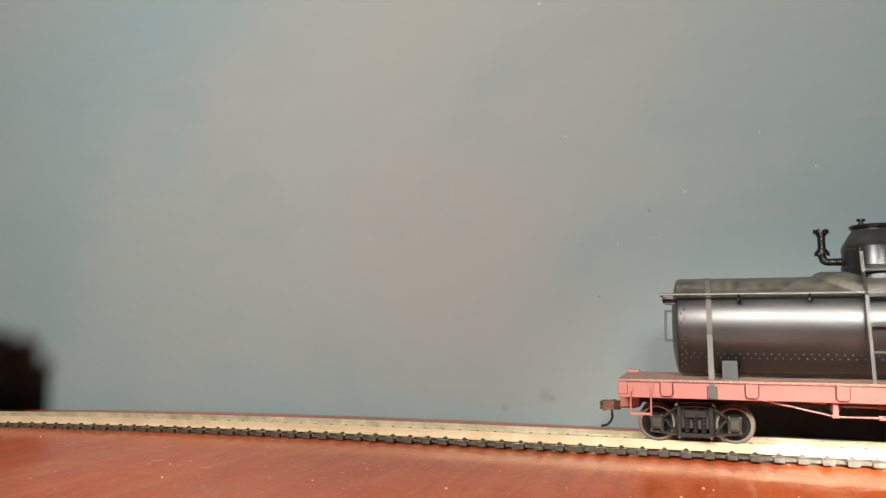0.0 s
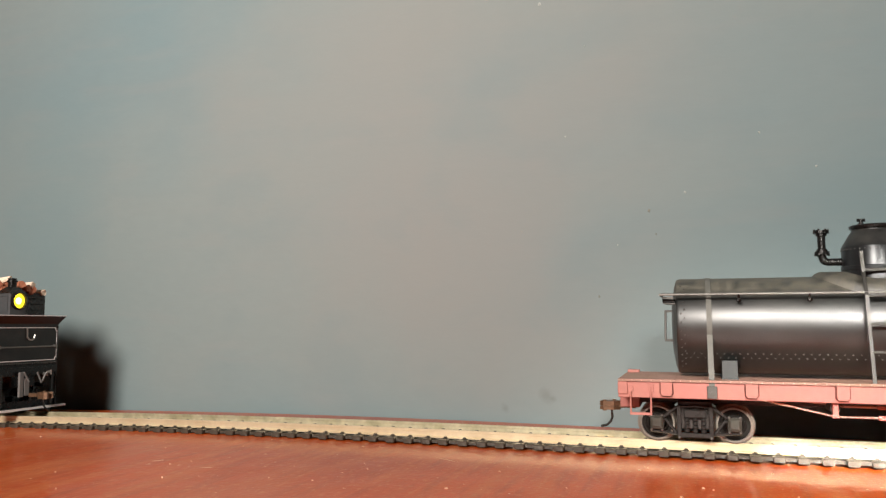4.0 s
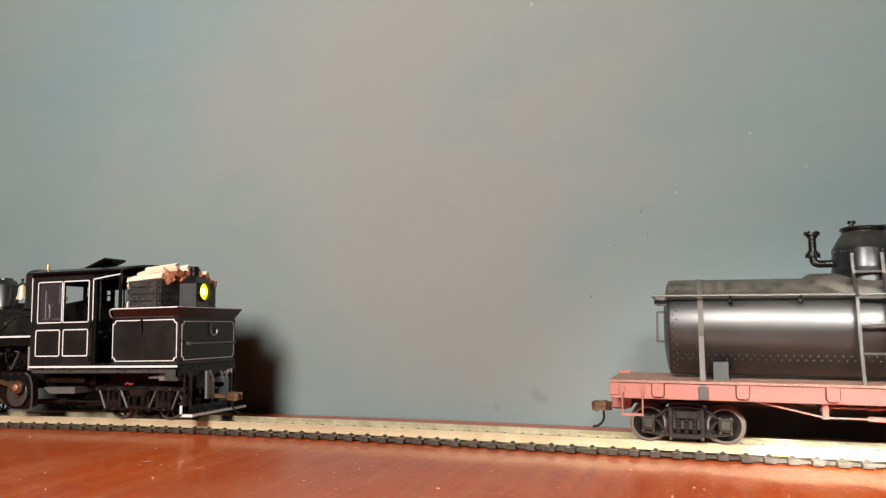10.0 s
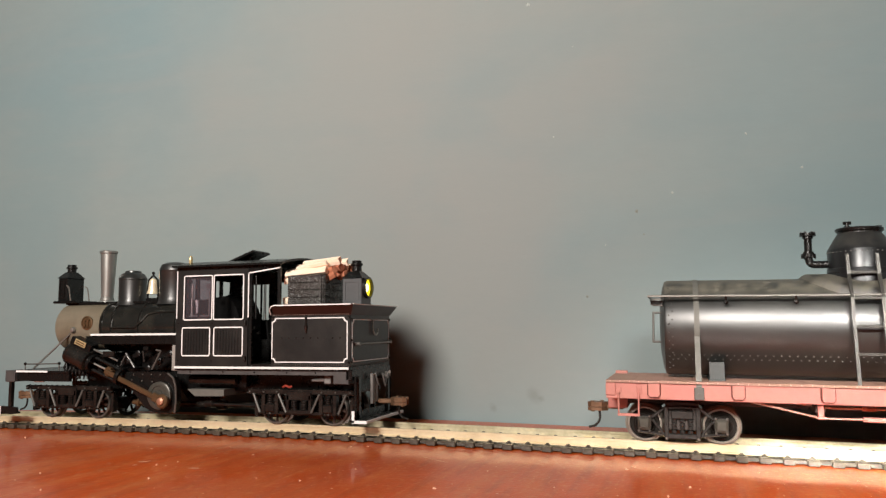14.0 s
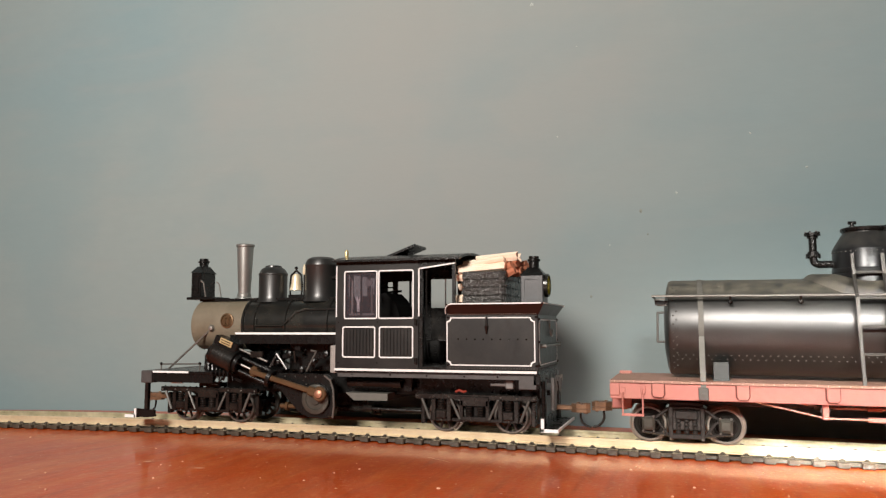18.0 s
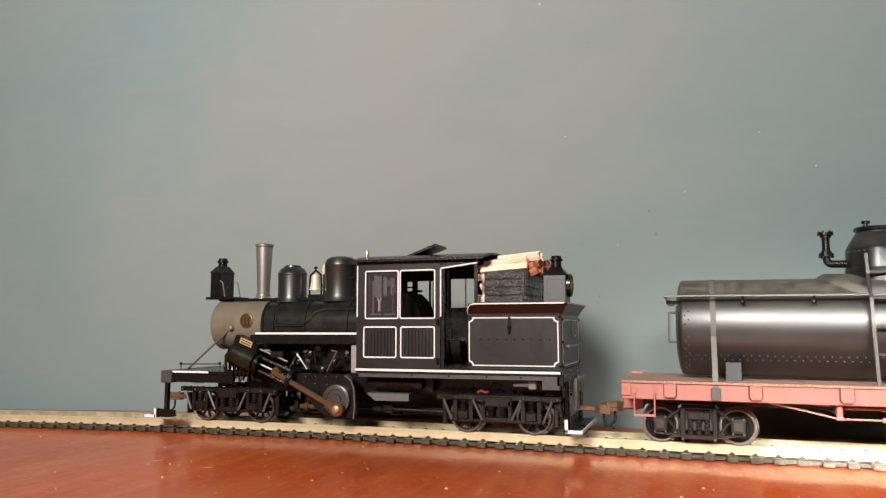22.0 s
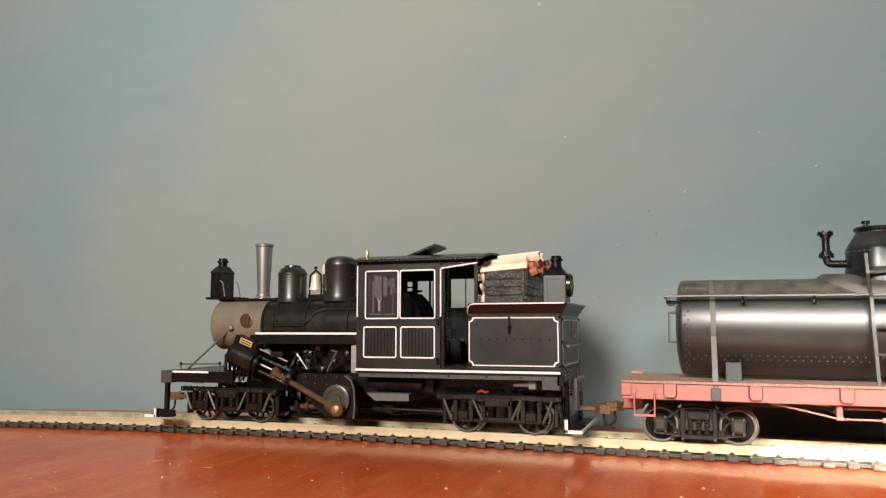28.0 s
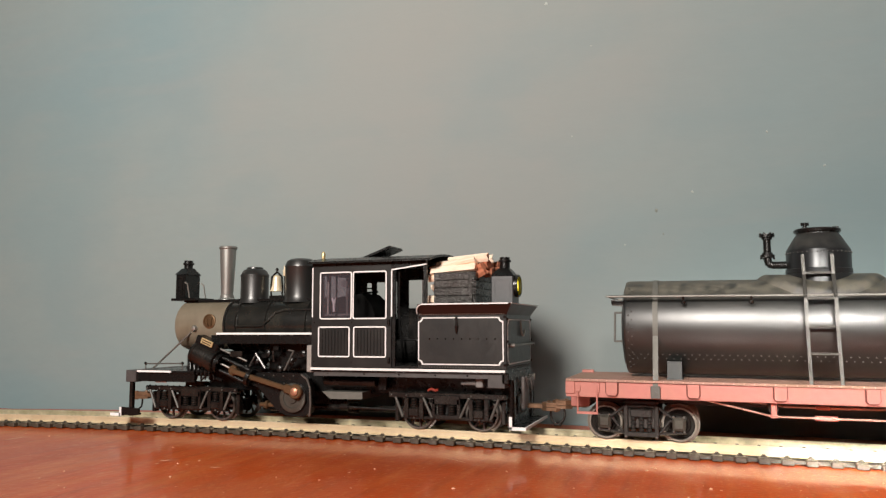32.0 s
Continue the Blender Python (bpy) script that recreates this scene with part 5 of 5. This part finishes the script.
for s in (-1, 1):
    cp("side_sill", box(B(), -81.2, 81.2, s * 22.2, s * 20.2, 19.3, 24.45, 0.15), M_PINK)
    for x in (-66.0, -40.6, -15.3, 9.8, 35.2, 60.6):
        pocket = cp("stake_pocket", prism(B(), [(x - 1.75, 24.4), (x + 1.75, 24.4), (x + 1.75, 20.9), (x + 1.2, 20.2), (x - 1.2, 20.2), (x - 1.75, 20.9)], s * 23.6, s * 22.1), M_PINK)
        # Dark outline modelled round the pocket in place of its shade.
        cp("pocket_shade_line", pipe(B(), [(x - 1.95, s * 22.5, 24.3), (x - 1.95, s * 22.5, 20.9), (x - 1.3, s * 22.5, 20.05), (x + 1.3, s * 22.5, 20.05), (x + 1.95, s * 22.5, 20.9), (x + 1.95, s * 22.5, 24.3)], 0.2), M_POCKET_SHADE, pocket)
    b = pipe(B(), [(-77.1, s * 22.4, 21.5), (-77.2, s * 23.2, 20.5), (-77.2, s * 23.2, 14.4), (-70.9, s * 23.2, 14.4), (-70.8, s * 23.2, 20.5), (-70.7, s * 22.4, 23.0)], 0.3)
    box(b, -78.0, -76.4, s * 22.7, s * 22.2, 21.0, 23.0, 0.1)
    box(b, -71.5, -70.0, s * 22.7, s * 22.2, 21.0, 24.0, 0.1)
    box(b, -77.5, -70.6, s * 23.6, s * 22.6, 13.9, 14.6)
    cp("stirrup_step", b, M_PINK)
    for x in (-17.1, 17.1):
        cp("queen_post", box(box(B(), x - 0.85, x + 0.85, s * 20.4, s * 18.6, 15.2, 19.4, 0.2), x - 1.05, x + 1.05, s * 20.6, s * 18.4, 14.6, 15.7, 0.2), M_PINK)
    cp("truss_rod", pipe(B(), [(-40, s * 19.5, 20.0), (-17.1, s * 19.5, 15.0), (17.1, s * 19.5, 15.0), (40, s * 19.5, 20.0)], 0.32), M_PINKROD, label="pale metal truss rod", smooth=True)
    cp("turnbuckle", box(rod(B(), (-5.6, s * 19.5, 15.0), (0.6, s * 19.5, 15.0), 0.75, 8), -4.6, -0.4, s * 20.3, s * 18.7, 14.3, 15.7, 0.3), M_PINK)
    cp("truss_rod", pipe(B(), [(-36, s * 12, 20.0), (-13, s * 12, 17.4), (13, s * 12, 17.4), (36, s * 12, 20.0)], 0.32), M_PINKROD, smooth=True)
    cp("turnbuckle", box(B(), -4.4, -0.2, s * 12.7, s * 11.3, 16.8, 18.0, 0.3), M_PINK)
for s in (-1, 1):
    cp("end_beam", box(B(), s * 81.3, s * 78.2, -22.7, 22.3, 20.3, 24.4, 0.2), M_PINK)
    cp("buffer_block", box(B(), s * 82.0, s * 75.4, -7.5, 7.5, 14.6, 20.4, 0.3), M_PINK)
    cp("end_cleat", box(B(), s * 80.9, s * 76.6, 13.2, 16.8, 25.2, 26.3, 0.2), M_PINK)
cp("centre_sill", box(B(), -76, 76, -7, 7, 16.5, 20.0, 0.3), M_UNDER)
for x in (-17.1, 17.1):
    cp("cross_bearer", box(B(), x - 1.4, x + 1.4, -19, 19, 16.5, 20.0, 0.2), M_UNDER)


def knuckle(x, sgn, z=14.5):
    b = coupler_head(x, sgn, z)
    c = cp("coupler", b, M_COUPLER, label="brown metal knuckle coupler")
    cp("trip_pin", pipe(B(), [(x + sgn * 2.4, -0.4, z - 1.7), (x + sgn * 2.2, -0.4, z - 4.2), (x + sgn * 2.8, -0.4, z - 5.8), (x + sgn * 4.2, -0.4, z - 7.1), (x + sgn * 6.2, -0.4, z - 7.6)], 0.42), M_GREYBLACK, c, smooth=True)


knuckle(-83.3, -1)
knuckle(83.3, 1)

# ---- arch-bar trucks
shared = {}
car_lift = 0.0
for c in (-57.6, 57.6):
    truck = cp("truck", box(B(), c - 5.4, c + 5.4, -12.2, 12.2, 9.5, 18.6, 0.3), M_UNDER)
    for s in (-1, 1):
        b = B()
        y0, y1 = s * 13.6, s * 12.2
        for k in (-1, 1):
            x = c + k * 12.1
            journal = cp("journal_box", box(B(), x - 2.1, x + 2.1, s * 14.4, s * 11.6, 9.3, 13.7, 0.45), M_JOURNAL, truck)
            cp("box_lid", box(B(), x - 1.6, x + 1.6, s * 14.9, s * 14.3, 10.0, 13.2, 0.3), M_JOURNAL, truck)
            cp("bolts", rivets([(x + i * 1.7, s * 14.4, z) for i in (-1, 1) for z in (9.2, 13.9)], 0.45), M_GUN, truck)
            pipe(b, [(x + k * 2.4, s * 13, 13.6), (x - k * 2.5, s * 13, 13.6), (c + k * 5.6, s * 13, 16.6), (c, s * 13, 17.0)], 0.5)
            pipe(b, [(x + k * 2.2, s * 13, 12.9), (x - k * 3.0, s * 13, 12.4), (c + k * 6.0, s * 13, 8.2), (c, s * 13, 7.8)], 0.5)
            pipe(b, [(x + k * 2.2, s * 13, 8.8), (x - k * 2.4, s * 13, 8.4), (c, s * 13, 7.2)], 0.5)
            box(b, c + k * 5.0 - 0.7, c + k * 5.0 + 0.7, s * 13.9, s * 12.2, 7.4, 17.2, 0.2)
        box(b, c - 3.6, c + 3.6, s * 14.0, s * 12.2, 13.2, 16.0, 0.4)
        box(b, c - 5.6, c + 5.6, s * 13.8, s * 12.2, 6.9, 8.4, 0.2)
        cp("side_frame", b, M_TRUCK, truck)
        for x in (c - 2.6, c, c + 2.6):
            cp("spring", coil(B(), x, s * 13.0, 8.4, 13.2, 0.85), M_TRUCK, truck)
        cp("bolts", rivets([(c + k * 5.0, s * 13.6, 6.9) for k in (-1, 1)], 0.6), M_GUN, truck)
    for x in (c - 12.1, c + 12.1):
        wheel_pair(car, x, 5.85, "car", M_STEELRIM, M_WHEELWEB, shared, 0)

# ---- tank
car_lift = 0.45
TZ, TR = 42.9, 16.3
TX = Matrix.Translation((-62.7, 0, TZ)) @ ALONG_X
tank = cp("tank", lathe(B(), [(0, -1.6), (8, -1.3), (13.5, -0.5), (15.9, 0.3), (TR, 1.2), (TR, 124.2), (15.9, 125.1), (13.5, 125.9), (0, 127)], 72, TX), M_TANK, label="semi-gloss black riveted tank with dusty top", smooth=True)
riv = []
for i in range(52):                                        # two staggered rows along the lower seam
    for row, ang in ((0, 124), (1, 130)):
        x = -59.5 + 2.34 * i + 1.17 * row
        riv.append((x, -(TR + 0.02) * math.sin(radians(ang)), TZ + TR * math.cos(radians(ang))))
for k, ang in enumerate(range(36, 150, 5)):
    for x in (-61.0 + 1.1 * (k % 2),):
        riv.append((x, -(TR + 0.05) * math.sin(radians(ang)), TZ + (TR + 0.05) * math.cos(radians(ang))))
cp("rivets", rivets(riv, 0.3), M_RIVET, tank)
for x in (-52.2, 52.2):                                    # hold-down straps: round the tank, then down to the sill
    b = B()
    ring = [(TR + 0.25, radians(a)) for a in range(-100, 101, 5)]
    pts = [(r * math.sin(a), TZ + r * math.cos(a)) for r, a in ring]
    pts = [(-22.75, 20.4), (-22.75, 24.6), (-21.5, 26.0), *[(p[0], p[1]) for p in pts], (21.5, 26.0), (22.75, 24.6), (22.75, 20.4)]
    rows = []
    for k, (y, z) in enumerate(pts):
        rows.append([b.verts.new((x - 0.85, y, z)), b.verts.new((x + 0.85, y, z))])
    for a, c in zip(rows, rows[1:]):
        b.faces.new((a[0], a[1], c[1], c[0]))
    bmesh.ops.recalc_face_normals(b, faces=b.faces)
    bmesh.ops.solidify(b, geom=b.faces[:], thickness=0.35)
    cp("hold_down_strap", b, M_BAND, label="dull grey flat metal strap")
    for s in (-1, 1):
        cp("strap_foot", rod(box(B(), x - 1.5, x + 1.5, s * 23.3, s * 22.3, 20.0, 23.9, 0.15), (x, s * 22.5, 21.8), (x, s * 23.8, 21.8), 0.6, 8), M_STRAP)
for x in (-46.4, 46.4):
    cp("tank_saddle", prism(B(), [(x - 2.3, 25.2), (x + 2.3, 25.2), (x + 2.3, 31.6), (x - 2.3, 31.6)], -15.3, 15.3), M_SADDLE, label="grey saddle block")
    cp("tank_saddle_cap", box(B(), x - 2.6, x + 2.6, -16.2, 16.2, 25.2, 26.2, 0.1), M_SADDLE)
# side handrails
for s in (-1, 1):
    cp("handrail", pipe(B(), [(-67.5, s * 16.9, 53.2), (67.5, s * 16.9, 53.2)], 0.42), M_GUN, label="thin dark metal handrail", smooth=True)
    for x in (-43, -22.2, 22.2, 43):
        b = pipe(B(), [(x, s * 16.9, 53.2), (x, s * 16.6, 51.4), (x, s * 14.4, 51.0)], 0.42)
        bmesh.ops.create_icosphere(b, subdivisions=1, radius=0.9, matrix=Matrix.Translation((x, s * 16.8, 51.2)))
        cp("handrail_post", b, M_GREYBLACK)
    cp("strap_lug", box(B(), -66.8, -61, s * 12.6, s * 11.9, 50.6, 51.8), M_GREYBLACK)
cp("end_handrail", pipe(B(), [(-67.5, -16.9, 53.2), (-67.5, 16.9, 53.2)], 0.35), M_GUN)
cp("end_grab", pipe(B(), [(-62.4, -8, 47.9), (-66.1, -8, 47.9), (-66.3, -8, 38.0), (-63.2, -8, 38.0)], 0.38), M_STRAP)
cp("end_hook", pipe(B(), [(-62.5, -12, 50.2), (-66.4, -12, 50.6), (-66.6, -12, 52.0), (-65.4, -12, 52.2)], 0.35), M_STRAP)

# ---- dome with lid, valve and ladder
dome = cp("dome", lathe(B(), [(9.9, 52), (9.9, 68.4), (9.7, 68.8), (6.9, 73.5), (6.5, 74.0), (6.5, 74.8)], 48), M_DOMECAR, label="black riveted expansion dome", smooth=True)
cp("lid", lathe(B(), [(6.4, 74.2), (7.1, 74.7), (7.2, 75.5), (6.8, 75.8), (6.0, 75.7), (0, 75.9)], 36), M_BLACK, dome, smooth=True)
cp("lid_knob", rod(rod(rod(B(), (-3.9, -2, 75.6), (-3.9, -2, 77.6), 0.6, 10), (-5.1, -2, 77.4), (-2.7, -2, 77.4), 0.55, 8), (-3.9, -2, 75.7), (-3.9, -2, 76.3), 1.0, 10), M_BLACK, dome)
cp("lid_hinge", box(B(), 4.4, 6.6, -1, 1, 75.5, 76.5, 0.2), M_BLACK, dome)
cp("rivets", rivets([(9.95 * math.cos(radians(a)), 9.95 * math.sin(radians(a)), 67.6) for a in range(180, 361, 9)], 0.24), M_RIVET, dome)
cp("dome_band", lathe(B(), [(9.95, 60.8), (10.15, 61.0), (10.15, 62.2), (9.95, 62.4)], 48), M_DOMECAR, dome, smooth=True)
b = B()
seg = 48
rings = []
for k in range(9):                                         # thin saddle pad between dome and tank
    f = k / 8
    lift = 1.5 if f < 0.8 else 1.5 * (1 - (f - 0.8) / 0.2)
    ring = []
    for i in range(seg):
        a = 2 * math.pi * i / seg
        x, y = (9.8 + 9.4 * f) * math.cos(a), (9.8 + 4.0 * f) * math.sin(a)
        ring.append(b.verts.new((x, y, TZ + math.sqrt((TR + 0.05 + lift) ** 2 - y * y))))
    rings.append(ring)
for p, q in zip(rings, rings[1:]):
    for i in range(seg):
        b.faces.new((p[i], p[(i + 1) % seg], q[(i + 1) % seg], q[i]))
bmesh.ops.recalc_face_normals(b, faces=b.faces)
cp("dome_saddle", b, M_TANK, dome, smooth=True)
valve = cp("relief_valve", pipe(B(), [(-9.5, 0, 64.0), (-14.2, 0, 64.0), (-15.3, 0, 64.6), (-15.6, 0, 66.0), (-15.6, 0, 74.0)], 1.25, 12), M_BLACK, dome, smooth=True)
for z0, z1, r in ((66.6, 67.6, 2.3), (73.6, 74.6, 2.5), (67.6, 68.3, 1.7), (72.8, 73.6, 1.7)):
    cp("flange", rod(B(), (-15.6, 0, z0), (-15.6, 0, z1), r, 14), M_BLACK, valve)
cp("flange_bolts", rivets([(-15.6 + 2.0 * math.cos(k * 1.047), 2.0 * math.sin(k * 1.047), z) for k in range(6) for z in (66.4, 74.8)], 0.45), M_BLACK, valve)
for s in (-1, 1):
    ladder = cp("ladder", box(B(), -6.6, 2.5, s * 21.4, s * 20.6, 25.2, 25.6), M_LADDER, label="dull grey metal ladder up to the dome")
    for x0 in (-6.3, 2.2):
        # stiles: from the sill up past the tank's flank, bent in to the dome
        pts = [(x0, s * 21.0, 25.2), (x0 - 0.3, s * 19.2, 43.5), (x0 - 0.2, s * 17.6, 52.3), (x0 + 0.3, s * 11.8, 60.0), (x0 + 0.2, s * 10.8, 66.5)]
        b = B()
        rows = []
        for x, y, z in pts:
            rows.append([b.verts.new((x + i * 0.5, y + j * 0.45, z)) for i, j in ((-1, -1), (1, -1), (1, 1), (-1, 1))])
        for p, q in zip(rows, rows[1:]):
            for i in range(4):
                b.faces.new((p[i], p[(i + 1) % 4], q[(i + 1) % 4], q[i]))
        b.faces.new(rows[0]), b.faces.new(rows[-1])
        bmesh.ops.recalc_face_normals(b, faces=b.faces)
        cp("stile", b, M_LADDER, ladder)
    for y, z in ((20.2, 35.0), (19.2, 43.4), (17.6, 52.2), (11.5, 60.5)):
        cp("rung", box(B(), -6.4, 2.3, s * y - 0.35, s * y + 0.35, z - 0.45, z + 0.45, 0.1), M_LADDER, ladder)


# ---------------------------------------------------------------- motion
def motions():
    # until 8.5 s the engine weighs down the far end of the springy track, then it comes level
    def tilt(t):
        k = min(max((t - 8.0) / 3.0, 0), 1)
        k = 1 - k * k * (3 - 2 * k)
        return Matrix.Translation((0, 0, 0.00052 * k)) @ Matrix.Rotation(-0.0035 * k, 4, "Y")

    ticks = (0, 7.5, 8, 8.5, 9, 9.5, 10, 10.5, 11, 32)
    walk(track, [(t, tilt(t) @ pose(0, CY, 0)) for t in ticks])
    go = ((0, -0.303), (0.5, -0.3012), (1, -0.298), (1.5, -0.2938), (2, -0.2879), (2.5, -0.2803), (3, -0.2723),
          (3.5, -0.2646), (5.5, -0.2298), (6, -0.2201), (6.5, -0.2102), (7, -0.2007), (7.5, -0.1916), (8, -0.1828),
          (8.5, -0.1751), (9, -0.167), (9.5, -0.1586), (10, -0.1499), (10.5, -0.1405), (11, -0.1311), (11.5, -0.1217),
          (12, -0.1118), (12.5, -0.1025), (13, -0.0928), (13.5, -0.0836), (14, -0.0737), (14.5, -0.0641),
          (16.5, -0.0277), (17, -0.0192), (17.5, -0.0113), (18, -0.0053), (18.5, -0.001), (19, -0.0001), (19.5, 0),
          (23, 0), (28.5, 0), (29, -0.0007), (29.5, -0.0026), (30, -0.0056), (30.5, -0.0088), (31, -0.0122),
          (31.5, -0.0163), (32, -0.0216))
    pull = ((0, 0), (17.5, 0), (18, 0), (18.5, 0.0006), (19, 0.00105), (23, 0.00105), (29.2, 0.00105), (29.5, 0.0003), (30, -0.0027),
            (30.5, -0.0062), (31, -0.0095), (31.5, -0.0137), (32, -0.0196))
    # the crank, in degrees of its pin; gear slack lets it start before the wheels
    turn = ((0, 0), (28.2, 0), (28.5, 8), (29, 52), (29.5, 108), (30, 152), (30.5, 223), (31, 301), (31.5, 382), (32, 475))

    def at(rows, t):
        """A smooth value between rows."""
        ts, vs = [r[0] for r in rows], [r[1] for r in rows]
        i = max(0, min(len(ts) - 2, next((k for k in range(len(ts) - 1) if t <= ts[k + 1]), len(ts) - 2)))

        def slope(k):
            if k <= 0 or k >= len(ts) - 1:
                return 0 if k <= 0 else (vs[k] - vs[k - 1]) / (ts[k] - ts[k - 1])
            a, b = (vs[k] - vs[k - 1]) / (ts[k] - ts[k - 1]), (vs[k + 1] - vs[k]) / (ts[k + 1] - ts[k])
            return 0 if a * b <= 0 else 2 * a * b / (a + b)

        h = ts[i + 1] - ts[i]
        u = (t - ts[i]) / h
        return ((2 * u ** 3 - 3 * u * u + 1) * vs[i] + (u ** 3 - 2 * u * u + u) * h * slope(i)
                + (-2 * u ** 3 + 3 * u * u) * vs[i + 1] + (u ** 3 - u * u) * h * slope(i + 1))

    moving = [0.2 * k for k in range(97)] + [19.5, 23, 28.2] + [28.4 + 0.2 * k for k in range(19)]

    def on_rails(x):
        """The engine's pose on the sinking track: both trucks stay on the rails."""
        front, back = dip((x - 0.0614) * 1000) / 1000, dip((x + 0.0491) * 1000) / 1000
        slope = (back - front) / 0.1105
        return Matrix.Translation((x, CY, RAIL + front + slope * 0.0614)) @ Matrix.Rotation(-math.atan(slope), 4, "Y")

    walk(loco, [(t, tilt(t) @ on_rails(LOCO_X + at(go, t))) for t in moving])
    walk(car, [(t, tilt(t) @ pose(CAR_X + at(pull, t), CY, RAIL)) for t in moving if t < 0.1 or t > 7.4])
    for wheel, x, s, r, thing in WHEELS:
        rows = go if thing == "loco" else pull
        walk(wheel, [(t, pose(x, s * 0.0080, r) @ Matrix.Rotation(at(rows, t) / r, 4, "Y") @ pose(0, 0, 0, rz=0 if s < 0 else 180)) for t in moving])

    def gear(t):
        """Pin angle, crosshead place and rod's slope, in the engine's space."""
        a = radians(-67 + (at(turn, t) if t > 25 else -20000 * at(go, t)))
        pin = CRANK + Vector((math.cos(a), 0, math.sin(a))) * 3.6
        foot = CRANK + U * (pin - CRANK).dot(U)
        off = (pin - foot).length
        head = foot - U * math.sqrt(29.6 ** 2 - off * off)
        d = pin - head
        return a, head - Vector((0, 0, 5.2)), math.atan2(-d.z, d.x)

    for k, (disc, s) in enumerate(cranks):
        walk(disc, [(t, pose(CRANK.x / 1000, s * 0.0171, CRANK.z / 1000 - RAIL) @ Matrix.Rotation(-gear(t)[0], 4, "Y")) for t in moving])
        walk(rods[k][0], [(t, Matrix.Translation(gear(t)[1] / 1000 + Vector((0, s * 0.0201, 0))) @ Matrix.Rotation(gear(t)[2], 4, "Y")) for t in moving])
        walk(heads[k][0], [(t, Matrix.Translation(gear(t)[1] / 1000 + Vector((0, s * 0.0185, 0))) @ Matrix.Rotation(math.atan2(17.4, 45.7), 4, "Y")) for t in moving])


motions()
